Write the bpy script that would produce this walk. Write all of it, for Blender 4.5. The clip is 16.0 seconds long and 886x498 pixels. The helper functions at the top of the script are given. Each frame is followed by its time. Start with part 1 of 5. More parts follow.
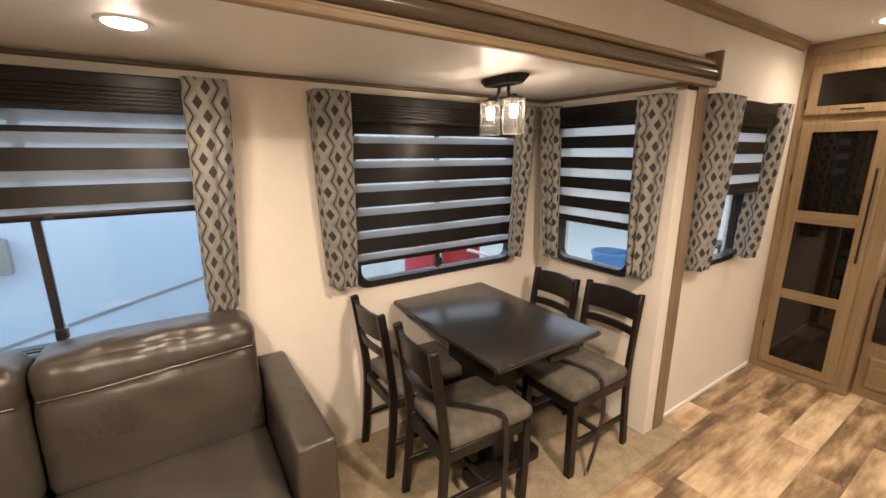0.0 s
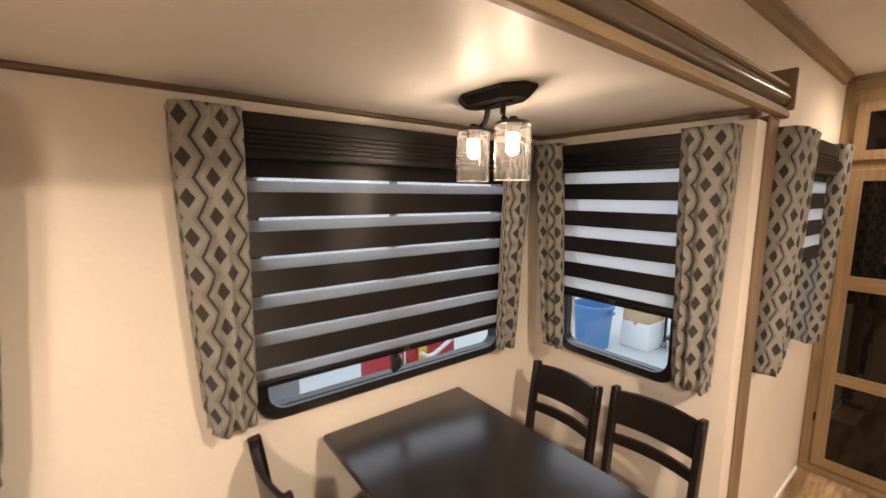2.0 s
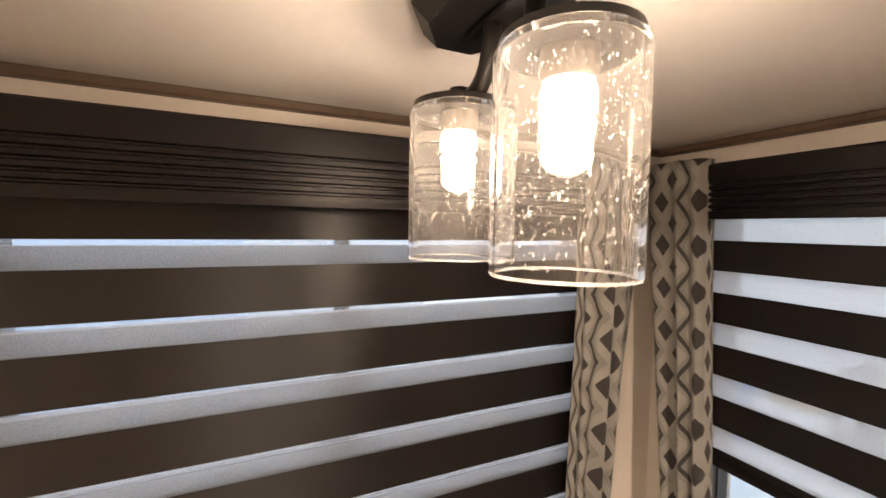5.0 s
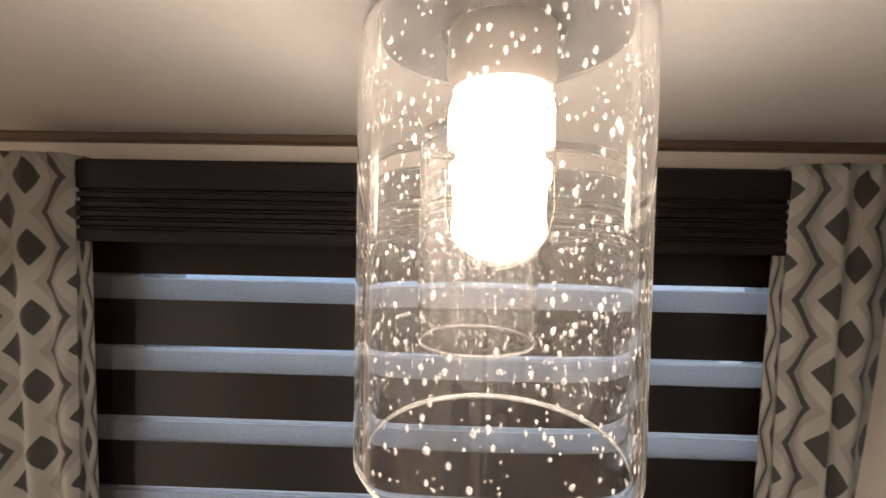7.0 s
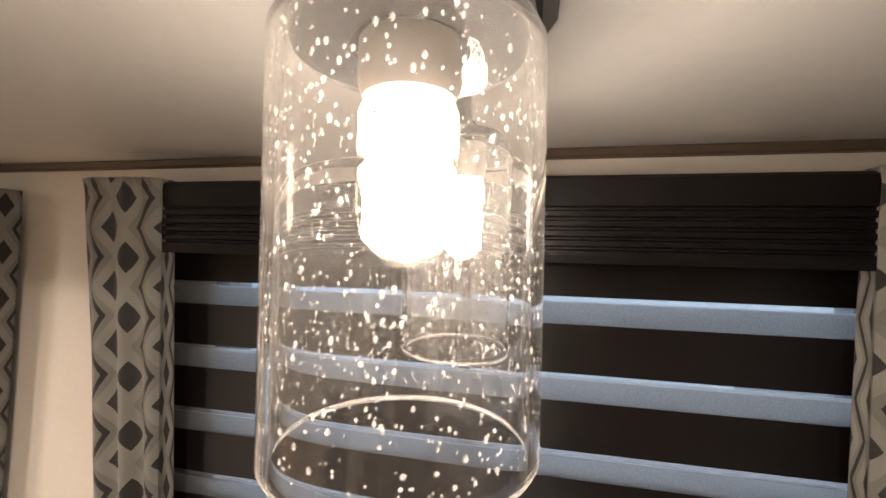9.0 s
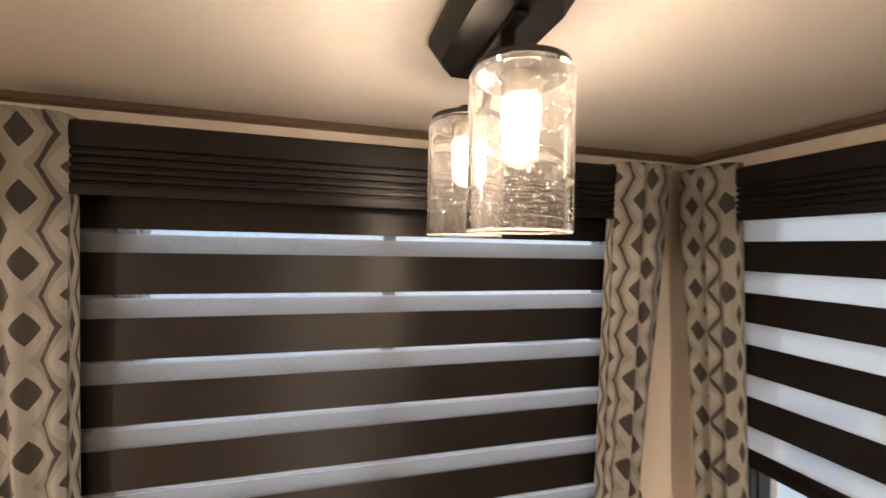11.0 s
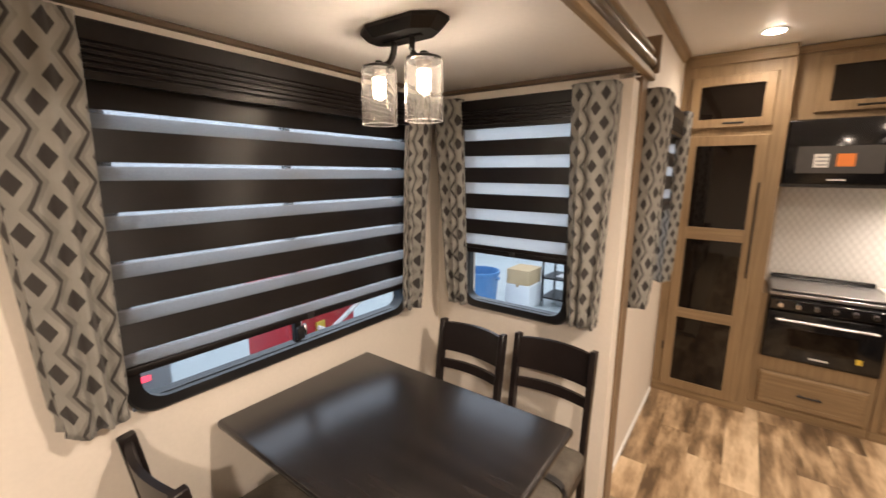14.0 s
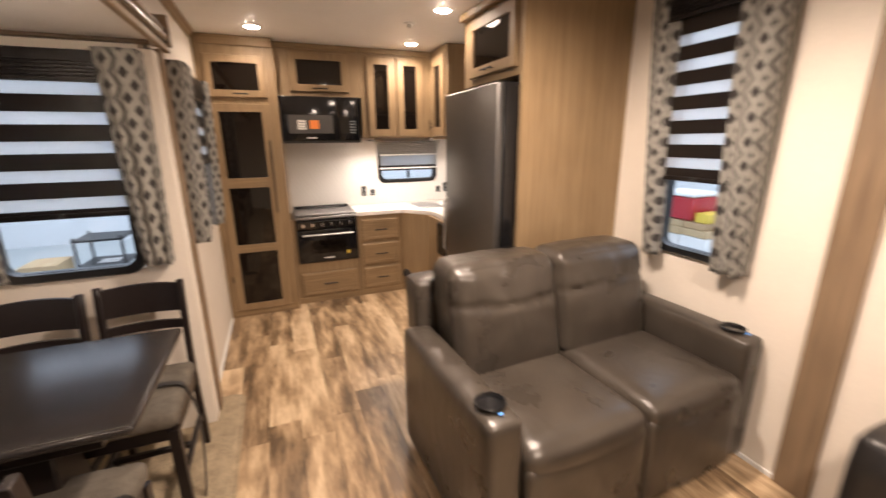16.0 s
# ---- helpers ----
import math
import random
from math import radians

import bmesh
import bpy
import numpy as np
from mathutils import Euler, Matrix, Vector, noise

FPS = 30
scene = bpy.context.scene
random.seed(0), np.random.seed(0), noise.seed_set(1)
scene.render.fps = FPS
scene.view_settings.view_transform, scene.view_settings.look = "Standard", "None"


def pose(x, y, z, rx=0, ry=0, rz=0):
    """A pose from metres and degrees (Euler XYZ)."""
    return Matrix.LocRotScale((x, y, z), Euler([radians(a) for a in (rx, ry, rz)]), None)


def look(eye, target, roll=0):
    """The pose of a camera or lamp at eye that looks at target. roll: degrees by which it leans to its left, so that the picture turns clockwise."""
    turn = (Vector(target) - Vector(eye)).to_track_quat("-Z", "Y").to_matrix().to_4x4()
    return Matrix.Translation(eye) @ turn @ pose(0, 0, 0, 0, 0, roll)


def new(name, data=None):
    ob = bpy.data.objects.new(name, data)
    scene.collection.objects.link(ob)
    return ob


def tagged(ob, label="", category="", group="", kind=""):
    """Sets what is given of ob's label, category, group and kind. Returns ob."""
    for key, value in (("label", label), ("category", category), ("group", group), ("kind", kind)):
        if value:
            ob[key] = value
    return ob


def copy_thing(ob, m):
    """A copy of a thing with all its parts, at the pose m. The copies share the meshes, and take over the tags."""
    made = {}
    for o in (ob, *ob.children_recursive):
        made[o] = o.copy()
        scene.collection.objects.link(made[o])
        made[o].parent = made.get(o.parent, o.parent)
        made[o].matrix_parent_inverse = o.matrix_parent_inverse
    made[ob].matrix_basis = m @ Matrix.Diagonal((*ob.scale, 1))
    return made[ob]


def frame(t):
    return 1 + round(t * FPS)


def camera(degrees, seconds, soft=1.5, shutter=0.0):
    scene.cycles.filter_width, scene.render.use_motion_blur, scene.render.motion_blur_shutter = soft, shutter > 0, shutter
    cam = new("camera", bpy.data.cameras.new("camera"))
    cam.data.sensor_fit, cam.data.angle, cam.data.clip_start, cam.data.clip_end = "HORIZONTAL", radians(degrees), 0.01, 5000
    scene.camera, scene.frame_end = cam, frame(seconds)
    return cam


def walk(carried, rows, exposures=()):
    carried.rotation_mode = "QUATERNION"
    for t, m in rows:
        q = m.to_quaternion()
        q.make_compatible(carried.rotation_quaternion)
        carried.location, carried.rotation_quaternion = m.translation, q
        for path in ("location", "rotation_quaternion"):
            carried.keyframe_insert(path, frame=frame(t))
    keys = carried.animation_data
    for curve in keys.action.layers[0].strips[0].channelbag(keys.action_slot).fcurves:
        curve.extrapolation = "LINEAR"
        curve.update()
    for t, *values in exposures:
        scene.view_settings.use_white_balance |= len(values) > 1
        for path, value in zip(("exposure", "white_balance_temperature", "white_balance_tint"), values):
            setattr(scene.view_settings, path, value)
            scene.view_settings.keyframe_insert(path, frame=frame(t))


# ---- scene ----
cam = camera(94.65, 16.0, shutter=0.4)
SIZE = 1.04                # true size of the place against its plan
# seconds, place in the plan, heading, pitch, lean
PATH = [
    (0.0, -0.0051, -0.0059, 1.4861, -33.50, -13.27, 0.03),
    (0.5, 0.0456, 0.1132, 1.5049, -33.96, -12.39, -0.05),
    (1.0, 0.1379, 0.2463, 1.5152, -34.86, -10.95, -0.15),
    (1.5, 0.2930, 0.4010, 1.5226, -36.10, -9.25, -0.34),
    (2.0, 0.4140, 0.5530, 1.5216, -37.50, -7.50, -0.40),
    (2.5, 0.5088, 0.7174, 1.5352, -38.44, -5.40, -0.59),
    (3.0, 0.6279, 0.8270, 1.5636, -38.46, -4.77, -0.57),
    (5.5, 1.0536, 1.0888, 1.5967, -17.68, -2.83, -0.97),
    (6.0, 1.0859, 1.0961, 1.6130, -10.66, -2.75, -0.95),
    (6.5, 1.1256, 1.1180, 1.6229, -4.73, -2.38, -1.08),
    (7.0, 1.1578, 1.1316, 1.6271, 1.52, -1.57, -1.18),
    (7.5, 1.1792, 1.1256, 1.6259, 6.98, -0.97, -1.07),
    (8.0, 1.2095, 1.1294, 1.6251, 11.84, -0.21, -1.20),
    (8.5, 1.2240, 1.1351, 1.6274, 13.72, 0.39, -1.20),
    (11.0, 1.0184, 0.9474, 1.5453, -15.54, -0.20, -1.15),
    (11.5, 0.9636, 0.8383, 1.5130, -21.85, -2.21, -0.79),
    (12.0, 0.9078, 0.7656, 1.4788, -26.25, -4.94, -0.74),
    (12.5, 0.8029, 0.7186, 1.4651, -30.89, -7.27, -0.76),
    (13.0, 0.6365, 0.7029, 1.4532, -36.03, -9.25, -0.71),
    (13.5, 0.5076, 0.6689, 1.4565, -43.66, -10.14, -0.59),
    (14.0, 0.3998, 0.6341, 1.4411, -53.44, -10.56, -0.37),
    (14.5, 0.3333, 0.6369, 1.4336, -65.75, -11.20, -0.13),
    (15.0, 0.2345, 0.6652, 1.4201, -80.10, -12.12, 0.20),
    (15.5, 0.0812, 0.6400, 1.4185, -96.12, -13.55, 0.36),
    (16.0, -0.1613, 0.5717, 1.3959, -111.98, -15.01, 0.54),
]
walk(cam, [(t, pose(SIZE * x, SIZE * y, SIZE * z, 90 + pitch, roll, yaw)) for t, x, y, z, yaw, pitch, roll in PATH],
     [(0.0, 0.42, 6450, 13), (0.7, 0.42, 6550, 14), (1.5, 0.38, 7300, 20), (2.3, 0.42, 6500, 14), (3.0, 0.44, 6250, 13), (5.5, 0.58, 6750, 18), (6.2, 0.38, 6450, 15), (7.0, 0.08, 5950, 14), (8.5, 0.03, 5900, 13),
      (11.0, 0.5, 6750, 17), (12.0, 0.55, 7050, 20), (13.3, 0.42, 6350, 14), (14.5, 0.4, 6350, 16), (16.0, 0.38, 6350, 18)])

# ---- world and lights ----
world = bpy.data.worlds.new("world")
scene.world = world
world.use_nodes = True
wn = world.node_tree
bg = wn.nodes["Background"]
bg.inputs[0].default_value = (0.86, 0.93, 1.0, 1)
bg.inputs[1].default_value = 1.9


def lamp(name, kind, m, energy, colour, **kw):
    data = bpy.data.lights.new(name, kind)
    data.energy, data.color = energy, colour
    if "size" in kw:
        data.size = kw["size"]
    if "radius" in kw:
        data.shadow_soft_size = kw["radius"]
    if "spot" in kw:
        data.spot_size, data.spot_blend = radians(kw["spot"]), 0.7
    ob = new(name, data)
    ob.matrix_basis = m
    return ob


WARM = (1.0, 0.815, 0.62)
BULB_GLOW, SPOT_W = 74.0, 108.0


# ---- materials ----
def mat(name, colour, rough=0.6, metal=0.0, noise_scale=30.0, amount=0.15, bump=0.0, spec=0.5, coord="Object"):
    """A plain surface with two scales of variation."""
    m = bpy.data.materials.new(name)
    m.use_nodes = True
    nt = m.node_tree
    b = nt.nodes["Principled BSDF"]
    b.inputs["Roughness"].default_value = rough
    b.inputs["Metallic"].default_value = metal
    b.inputs["Specular IOR Level"].default_value = spec
    tc = nt.nodes.new("ShaderNodeTexCoord")
    n1 = nt.nodes.new("ShaderNodeTexNoise")
    n1.inputs["Scale"].default_value = noise_scale
    n1.inputs["Detail"].default_value = 6
    n2 = nt.nodes.new("ShaderNodeTexNoise")
    n2.inputs["Scale"].default_value = noise_scale / 12
    n2.inputs["Detail"].default_value = 3
    add = nt.nodes.new("ShaderNodeMath")
    add.operation = "ADD"
    ramp = nt.nodes.new("ShaderNodeMapRange")
    ramp.inputs[1].default_value, ramp.inputs[2].default_value = 0.6, 1.4
    ramp.inputs[3].default_value, ramp.inputs[4].default_value = 1 - amount, 1 + amount
    mix = nt.nodes.new("ShaderNodeVectorMath")
    mix.operation = "SCALE"
    mix.inputs[0].default_value = colour
    nt.links.new(tc.outputs[coord], n1.inputs["Vector"])
    nt.links.new(tc.outputs[coord], n2.inputs["Vector"])
    nt.links.new(n1.outputs[0], add.inputs[0])
    nt.links.new(n2.outputs[0], add.inputs[1])
    nt.links.new(add.outputs[0], ramp.inputs[0])
    nt.links.new(ramp.outputs[0], mix.inputs["Scale"])
    nt.links.new(mix.outputs[0], b.inputs["Base Color"])
    if bump:
        bm = nt.nodes.new("ShaderNodeBump")
        bm.inputs["Strength"].default_value = bump
        bm.inputs["Distance"].default_value = 0.003
        nt.links.new(n1.outputs[0], bm.inputs["Height"])
        nt.links.new(bm.outputs[0], b.inputs["Normal"])
    return m


M_WALL = mat("wall_vinyl", (0.74, 0.68, 0.6), 0.55, noise_scale=90, amount=0.04, bump=0.08)
M_CEIL = mat("ceiling_vinyl", (0.86, 0.84, 0.81), 0.42, noise_scale=60, amount=0.03)
M_TRIMDARK = mat("dark_trim", (0.12, 0.08, 0.05), 0.5)
M_BLACK = mat("black_wood", (0.012, 0.0085, 0.0082), 0.35, noise_scale=80, amount=0.3, spec=0.36)
M_CARPET = mat("carpet", (0.31, 0.245, 0.162), 0.95, noise_scale=180, amount=0.42, bump=0.7)
M_STEEL = mat("stainless_steel", (0.4, 0.4, 0.41), 0.35, metal=0.9)
M_WHITE = mat("white_laminate", (0.82, 0.8, 0.77), 0.25)


# ---- building helpers ----
def bx(bm, x0, x1, y0, y1, z0, z1, bev=0.0, seg=1):
    vs = [bm.verts.new((x, y, z)) for z in (z0, z1) for y in (y0, y1) for x in (x0, x1)]
    fs = [bm.faces.new([vs[i] for i in f]) for f in
          ((0, 2, 3, 1), (4, 5, 7, 6), (0, 1, 5, 4), (2, 6, 7, 3), (0, 4, 6, 2), (1, 3, 7, 5))]
    if bev:
        es = {e for f in fs for e in f.edges}
        bmesh.ops.bevel(bm, geom=list(es), offset=bev, segments=seg, profile=0.5, affect="EDGES")
    return bm


def box(*a, **k):
    return bx(bmesh.new(), *a, **k)


def mesh_of(name, bm, material, smooth=False):
    me = bpy.data.meshes.new(name)
    bm.to_mesh(me)
    bm.free()
    for m in (material if isinstance(material, (list, tuple)) else [material]):
        me.materials.append(m)
    if smooth:
        for p in me.polygons:
            p.use_smooth = True
        me.set_sharp_from_angle(angle=radians(40))
    return me


def struct(name, bm, material, label, category="", smooth=False):
    ob = new(name, mesh_of(name, bm, material, smooth))
    return tagged(ob, label, category or name.split("_")[0], kind="structure")


def thing(name, m, label, category, group=""):
    ob = new(name)
    ob.empty_display_size = 0.05
    ob.matrix_basis = m
    return tagged(ob, label, category, group)


def part(name, bm, material, parent, label="", smooth=True, local=False):
    """One mesh under a thing or a part. The bmesh is in world metres unless local is set."""
    root = parent
    while root.parent:
        root = root.parent
    if not local:
        bmesh.ops.transform(bm, matrix=root.matrix_basis.inverted(), verts=bm.verts)
    ob = new(name, mesh_of(name, bm, material, smooth))
    ob.parent = parent
    if label:
        tagged(ob, label)
    return ob


def wall_with_holes(x0, x1, z0, z1, holes, d0, d1, axis):
    """A wall of thickness d0..d1 in one piece; holes are (a0, a1, b0, b1) rectangles, cut through."""
    bm = bmesh.new()
    xs = sorted({x0, x1, *[h[0] for h in holes], *[h[1] for h in holes]})
    zs = sorted({z0, z1, *[h[2] for h in holes], *[h[3] for h in holes]})
    verts = {}

    def solid(i, j):
        if not (0 <= i < len(xs) - 1 and 0 <= j < len(zs) - 1):
            return False
        cx, cz = (xs[i] + xs[i + 1]) / 2, (zs[j] + zs[j + 1]) / 2
        return not any(h[0] < cx < h[1] and h[2] < cz < h[3] for h in holes)

    def corner(i, j, k):
        if (i, j, k) not in verts:
            d = (d0, d1)[k]
            verts[i, j, k] = bm.verts.new((xs[i], d, zs[j]) if axis == "y" else (d, xs[i], zs[j]))
        return verts[i, j, k]

    for i in range(len(xs) - 1):
        for j in range(len(zs) - 1):
            if not solid(i, j):
                continue
            for k in (0, 1):
                bm.faces.new([corner(p, q, k) for p, q in ((i, j), (i + 1, j), (i + 1, j + 1), (i, j + 1))])
            for di, dj, p, q in ((-1, 0, (i, j), (i, j + 1)), (1, 0, (i + 1, j), (i + 1, j + 1)), (0, -1, (i, j), (i + 1, j)), (0, 1, (i, j + 1), (i + 1, j + 1))):
                if not solid(i + di, j + dj):
                    bm.faces.new([corner(*p, 0), corner(*q, 0), corner(*q, 1), corner(*p, 1)])
    bmesh.ops.recalc_face_normals(bm, faces=bm.faces)
    return bm


# ---- structure ----
YB, XE, YM, YS, XK = 1.78, 1.915, 1.025, -1.24, 3.85    # slide back, slide end, main wall, opposite wall, kitchen wall
ZS, ZC, XL = 1.783, 2.125, -2.6                        # slide ceiling, main ceiling, far end
CARPET = 0.03
M_BRONZE = mat("bronze_trim", (0.115, 0.088, 0.06), 0.22, noise_scale=25, amount=0.12)
M_VALANCE = mat("black_valance", (0.0075, 0.006, 0.006), 0.36, noise_scale=60, amount=0.2, spec=0.26)
M_BLIND = mat("dark_blind_fabric", (0.0085, 0.0066, 0.0062), 0.45, noise_scale=300, amount=0.25, bump=0.06, spec=0.45)
tang = M_BLIND.node_tree.nodes.new("ShaderNodeTangent")
tang.direction_type, tang.axis = "RADIAL", "Z"
M_BLIND.node_tree.nodes["Principled BSDF"].inputs["Anisotropic"].default_value = 0.9
M_BLIND.node_tree.nodes["Principled BSDF"].inputs["Anisotropic Rotation"].default_value = 0.25
M_BLIND.node_tree.links.new(tang.outputs[0], M_BLIND.node_tree.nodes["Principled BSDF"].inputs["Tangent"])
M_WINFRAME = mat("black_window_frame", (0.012, 0.012, 0.013), 0.3, noise_scale=60, amount=0.2)
M_SEAT = mat("grey_woven_seat", (0.105, 0.09, 0.072), 0.9, noise_scale=300, amount=0.42, bump=0.6)
M_STRAP = mat("black_webbing", (0.015, 0.014, 0.014), 0.55, noise_scale=300, amount=0.3, bump=0.3)
M_METALBLK = mat("black_metal", (0.014, 0.012, 0.011), 0.42, metal=0.3, noise_scale=50, amount=0.2)
M_DARKGLASS = mat("dark_glass", (0.007, 0.005, 0.004), 0.025, noise_scale=8, amount=0.1, spec=0.5)
M_GLOSSBLK = mat("gloss_black", (0.008, 0.008, 0.009), 0.12, noise_scale=8, amount=0.1)
M_OUTLET = mat("black_plastic", (0.02, 0.02, 0.02), 0.4)
M_CHROME = mat("chrome", (0.75, 0.75, 0.76), 0.15, metal=1.0, amount=0.03)
M_PLATE = mat("white_plastic", (0.75, 0.73, 0.7), 0.4, amount=0.04)
M_HALL = mat("showroom_floor", (0.4, 0.435, 0.435), 0.35, noise_scale=6, amount=0.1)
M_HALLWALL = mat("showroom_wall", (0.7, 0.72, 0.73), 0.7, noise_scale=3, amount=0.06)
M_BLUE = mat("blue_plastic", (0.07, 0.2, 0.42), 0.45, amount=0.1)
M_CARD = mat("cardboard", (0.5, 0.36, 0.2), 0.85, amount=0.12)
M_RED = mat("red_paint", (0.42, 0.02, 0.03), 0.3, amount=0.1)
M_WHITEP = mat("white_paint", (0.78, 0.78, 0.77), 0.35, amount=0.04)
M_GREYP = mat("grey_plastic", (0.22, 0.24, 0.25), 0.5, amount=0.1)
M_YELLOW = mat("yellow_label", (0.7, 0.5, 0.06), 0.5, amount=0.05)
M_ORANGE = mat("orange_label", (0.75, 0.22, 0.04), 0.5, amount=0.05)
M_PINE = mat("pallet_wood", (0.45, 0.3, 0.16), 0.8, amount=0.2)


def node(nt, kind, **inputs):
    n = nt.nodes.new(kind)
    for key, value in inputs.items():
        if key == "op":
            n.operation = value
        else:
            sock = n.inputs[int(key[1:])] if key[0] == "i" and key[1:].isdigit() else n.inputs[key]
            if isinstance(value, bpy.types.NodeSocket):
                nt.links.new(value, sock)
            else:
                sock.default_value = value
    return n


def maths(nt, op, a, b=0.0, c=0.0):
    return node(nt, "ShaderNodeMath", op=op, i0=a, i1=b, i2=c).outputs[0]


def blank(name):
    m = bpy.data.materials.new(name)
    m.use_nodes = True
    return m, m.node_tree, m.node_tree.nodes["Principled BSDF"]


def colour_ramp(nt, fac, stops):
    r = nt.nodes.new("ShaderNodeValToRGB")
    nt.links.new(fac, r.inputs[0])
    els = r.color_ramp.elements
    while len(els) < len(stops):
        els.new(0.5)
    for e, (p, c) in zip(els, stops):
        e.position, e.color = p, (*c, 1)
    return r.outputs[0]


def wood_mat(name, dark, light, axis="z", rough=0.5, scale=1.0, relief=0.12):
    """Straight-grained wood: streaks along one axis and a broad cloudiness."""
    m, nt, b = blank(name)
    tc = nt.nodes.new("ShaderNodeTexCoord")
    oi = nt.nodes.new("ShaderNodeObjectInfo")
    off = node(nt, "ShaderNodeVectorMath", op="ADD", i0=tc.outputs["Object"], i1=oi.outputs["Location"]).outputs[0]
    mp = nt.nodes.new("ShaderNodeMapping")
    nt.links.new(off, mp.inputs[0])
    mp.inputs["Scale"].default_value = {"z": (60 * scale, 60 * scale, 2.2), "x": (2.2, 60 * scale, 60 * scale), "y": (60 * scale, 2.2, 60 * scale)}[axis]
    n1 = node(nt, "ShaderNodeTexNoise", Vector=mp.outputs[0], Scale=1.0, Detail=7.0, Roughness=0.65)
    n2 = node(nt, "ShaderNodeTexNoise", Vector=off, Scale=4.0, Detail=2.0)
    f = maths(nt, "MULTIPLY_ADD", n1.outputs[0], 0.75, maths(nt, "MULTIPLY", n2.outputs[0], 0.25))
    col = colour_ramp(nt, f, [(0.33, dark), (0.5, tuple((p + q) / 2 for p, q in zip(dark, light))), (0.68, light)])
    nt.links.new(col, b.inputs["Base Color"])
    b.inputs["Roughness"].default_value = rough
    bp = node(nt, "ShaderNodeBump", Strength=relief, Distance=0.002, Height=n1.outputs[0])
    nt.links.new(bp.outputs[0], b.inputs["Normal"])
    return m


M_WOOD = wood_mat("cabinet_wood", (0.19, 0.124, 0.064), (0.325, 0.226, 0.123))
M_WOODH = wood_mat("cabinet_wood_crosswise", (0.19, 0.124, 0.064), (0.325, 0.226, 0.123), "y")
M_TRIMW = wood_mat("trim_wood", (0.15, 0.1, 0.06), (0.28, 0.195, 0.12))
M_TRIMWX = wood_mat("trim_wood_along", (0.2, 0.14, 0.08), (0.36, 0.255, 0.15), "x")
M_TABLE = wood_mat("espresso_table_top", (0.0095, 0.0085, 0.0085), (0.026, 0.022, 0.021), "y", 0.25, 0.5, 0.4)


def plank_mat():
    m, nt, b = blank("vinyl_plank")
    tc = nt.nodes.new("ShaderNodeTexCoord")
    oi = nt.nodes.new("ShaderNodeObjectInfo")
    rnd = node(nt, "ShaderNodeCombineXYZ", X=maths(nt, "MULTIPLY", oi.outputs["Random"], 37.0), Y=maths(nt, "MULTIPLY", oi.outputs["Random"], 91.0), Z=0.0)
    pos = node(nt, "ShaderNodeVectorMath", op="ADD", i0=tc.outputs["Object"], i1=rnd.outputs[0]).outputs[0]
    mp = nt.nodes.new("ShaderNodeMapping")
    nt.links.new(pos, mp.inputs[0])
    mp.inputs["Scale"].default_value = (3, 45, 1)
    grain = node(nt, "ShaderNodeTexNoise", Vector=mp.outputs[0], Scale=1.0, Detail=8.0, Roughness=0.7)
    mp2 = nt.nodes.new("ShaderNodeMapping")
    nt.links.new(pos, mp2.inputs[0])
    mp2.inputs["Scale"].default_value = (2.6, 10.5, 1)
    patch = node(nt, "ShaderNodeTexNoise", Vector=mp2.outputs[0], Scale=1.0, Detail=5.0, Roughness=0.62)
    f = maths(nt, "ADD", maths(nt, "MULTIPLY", patch.outputs[0], 0.8), maths(nt, "MULTIPLY", grain.outputs[0], 0.2))
    f = maths(nt, "ADD", f, maths(nt, "MULTIPLY_ADD", oi.outputs["Random"], 0.17, -0.075))
    col = colour_ramp(nt, f, [(0.35, (0.108, 0.07, 0.039)), (0.45, (0.262, 0.176, 0.1)), (0.54, (0.45, 0.32, 0.192)), (0.65, (0.66, 0.51, 0.335))])
    nt.links.new(col, b.inputs["Base Color"])
    b.inputs["Roughness"].default_value = 0.34
    bp = node(nt, "ShaderNodeBump", Strength=0.2, Distance=0.002, Height=grain.outputs[0])
    nt.links.new(bp.outputs[0], b.inputs["Normal"])
    return m


M_PLANK = plank_mat()


PATTERN_V = 0.0925              # height of one repeat of the curtain pattern


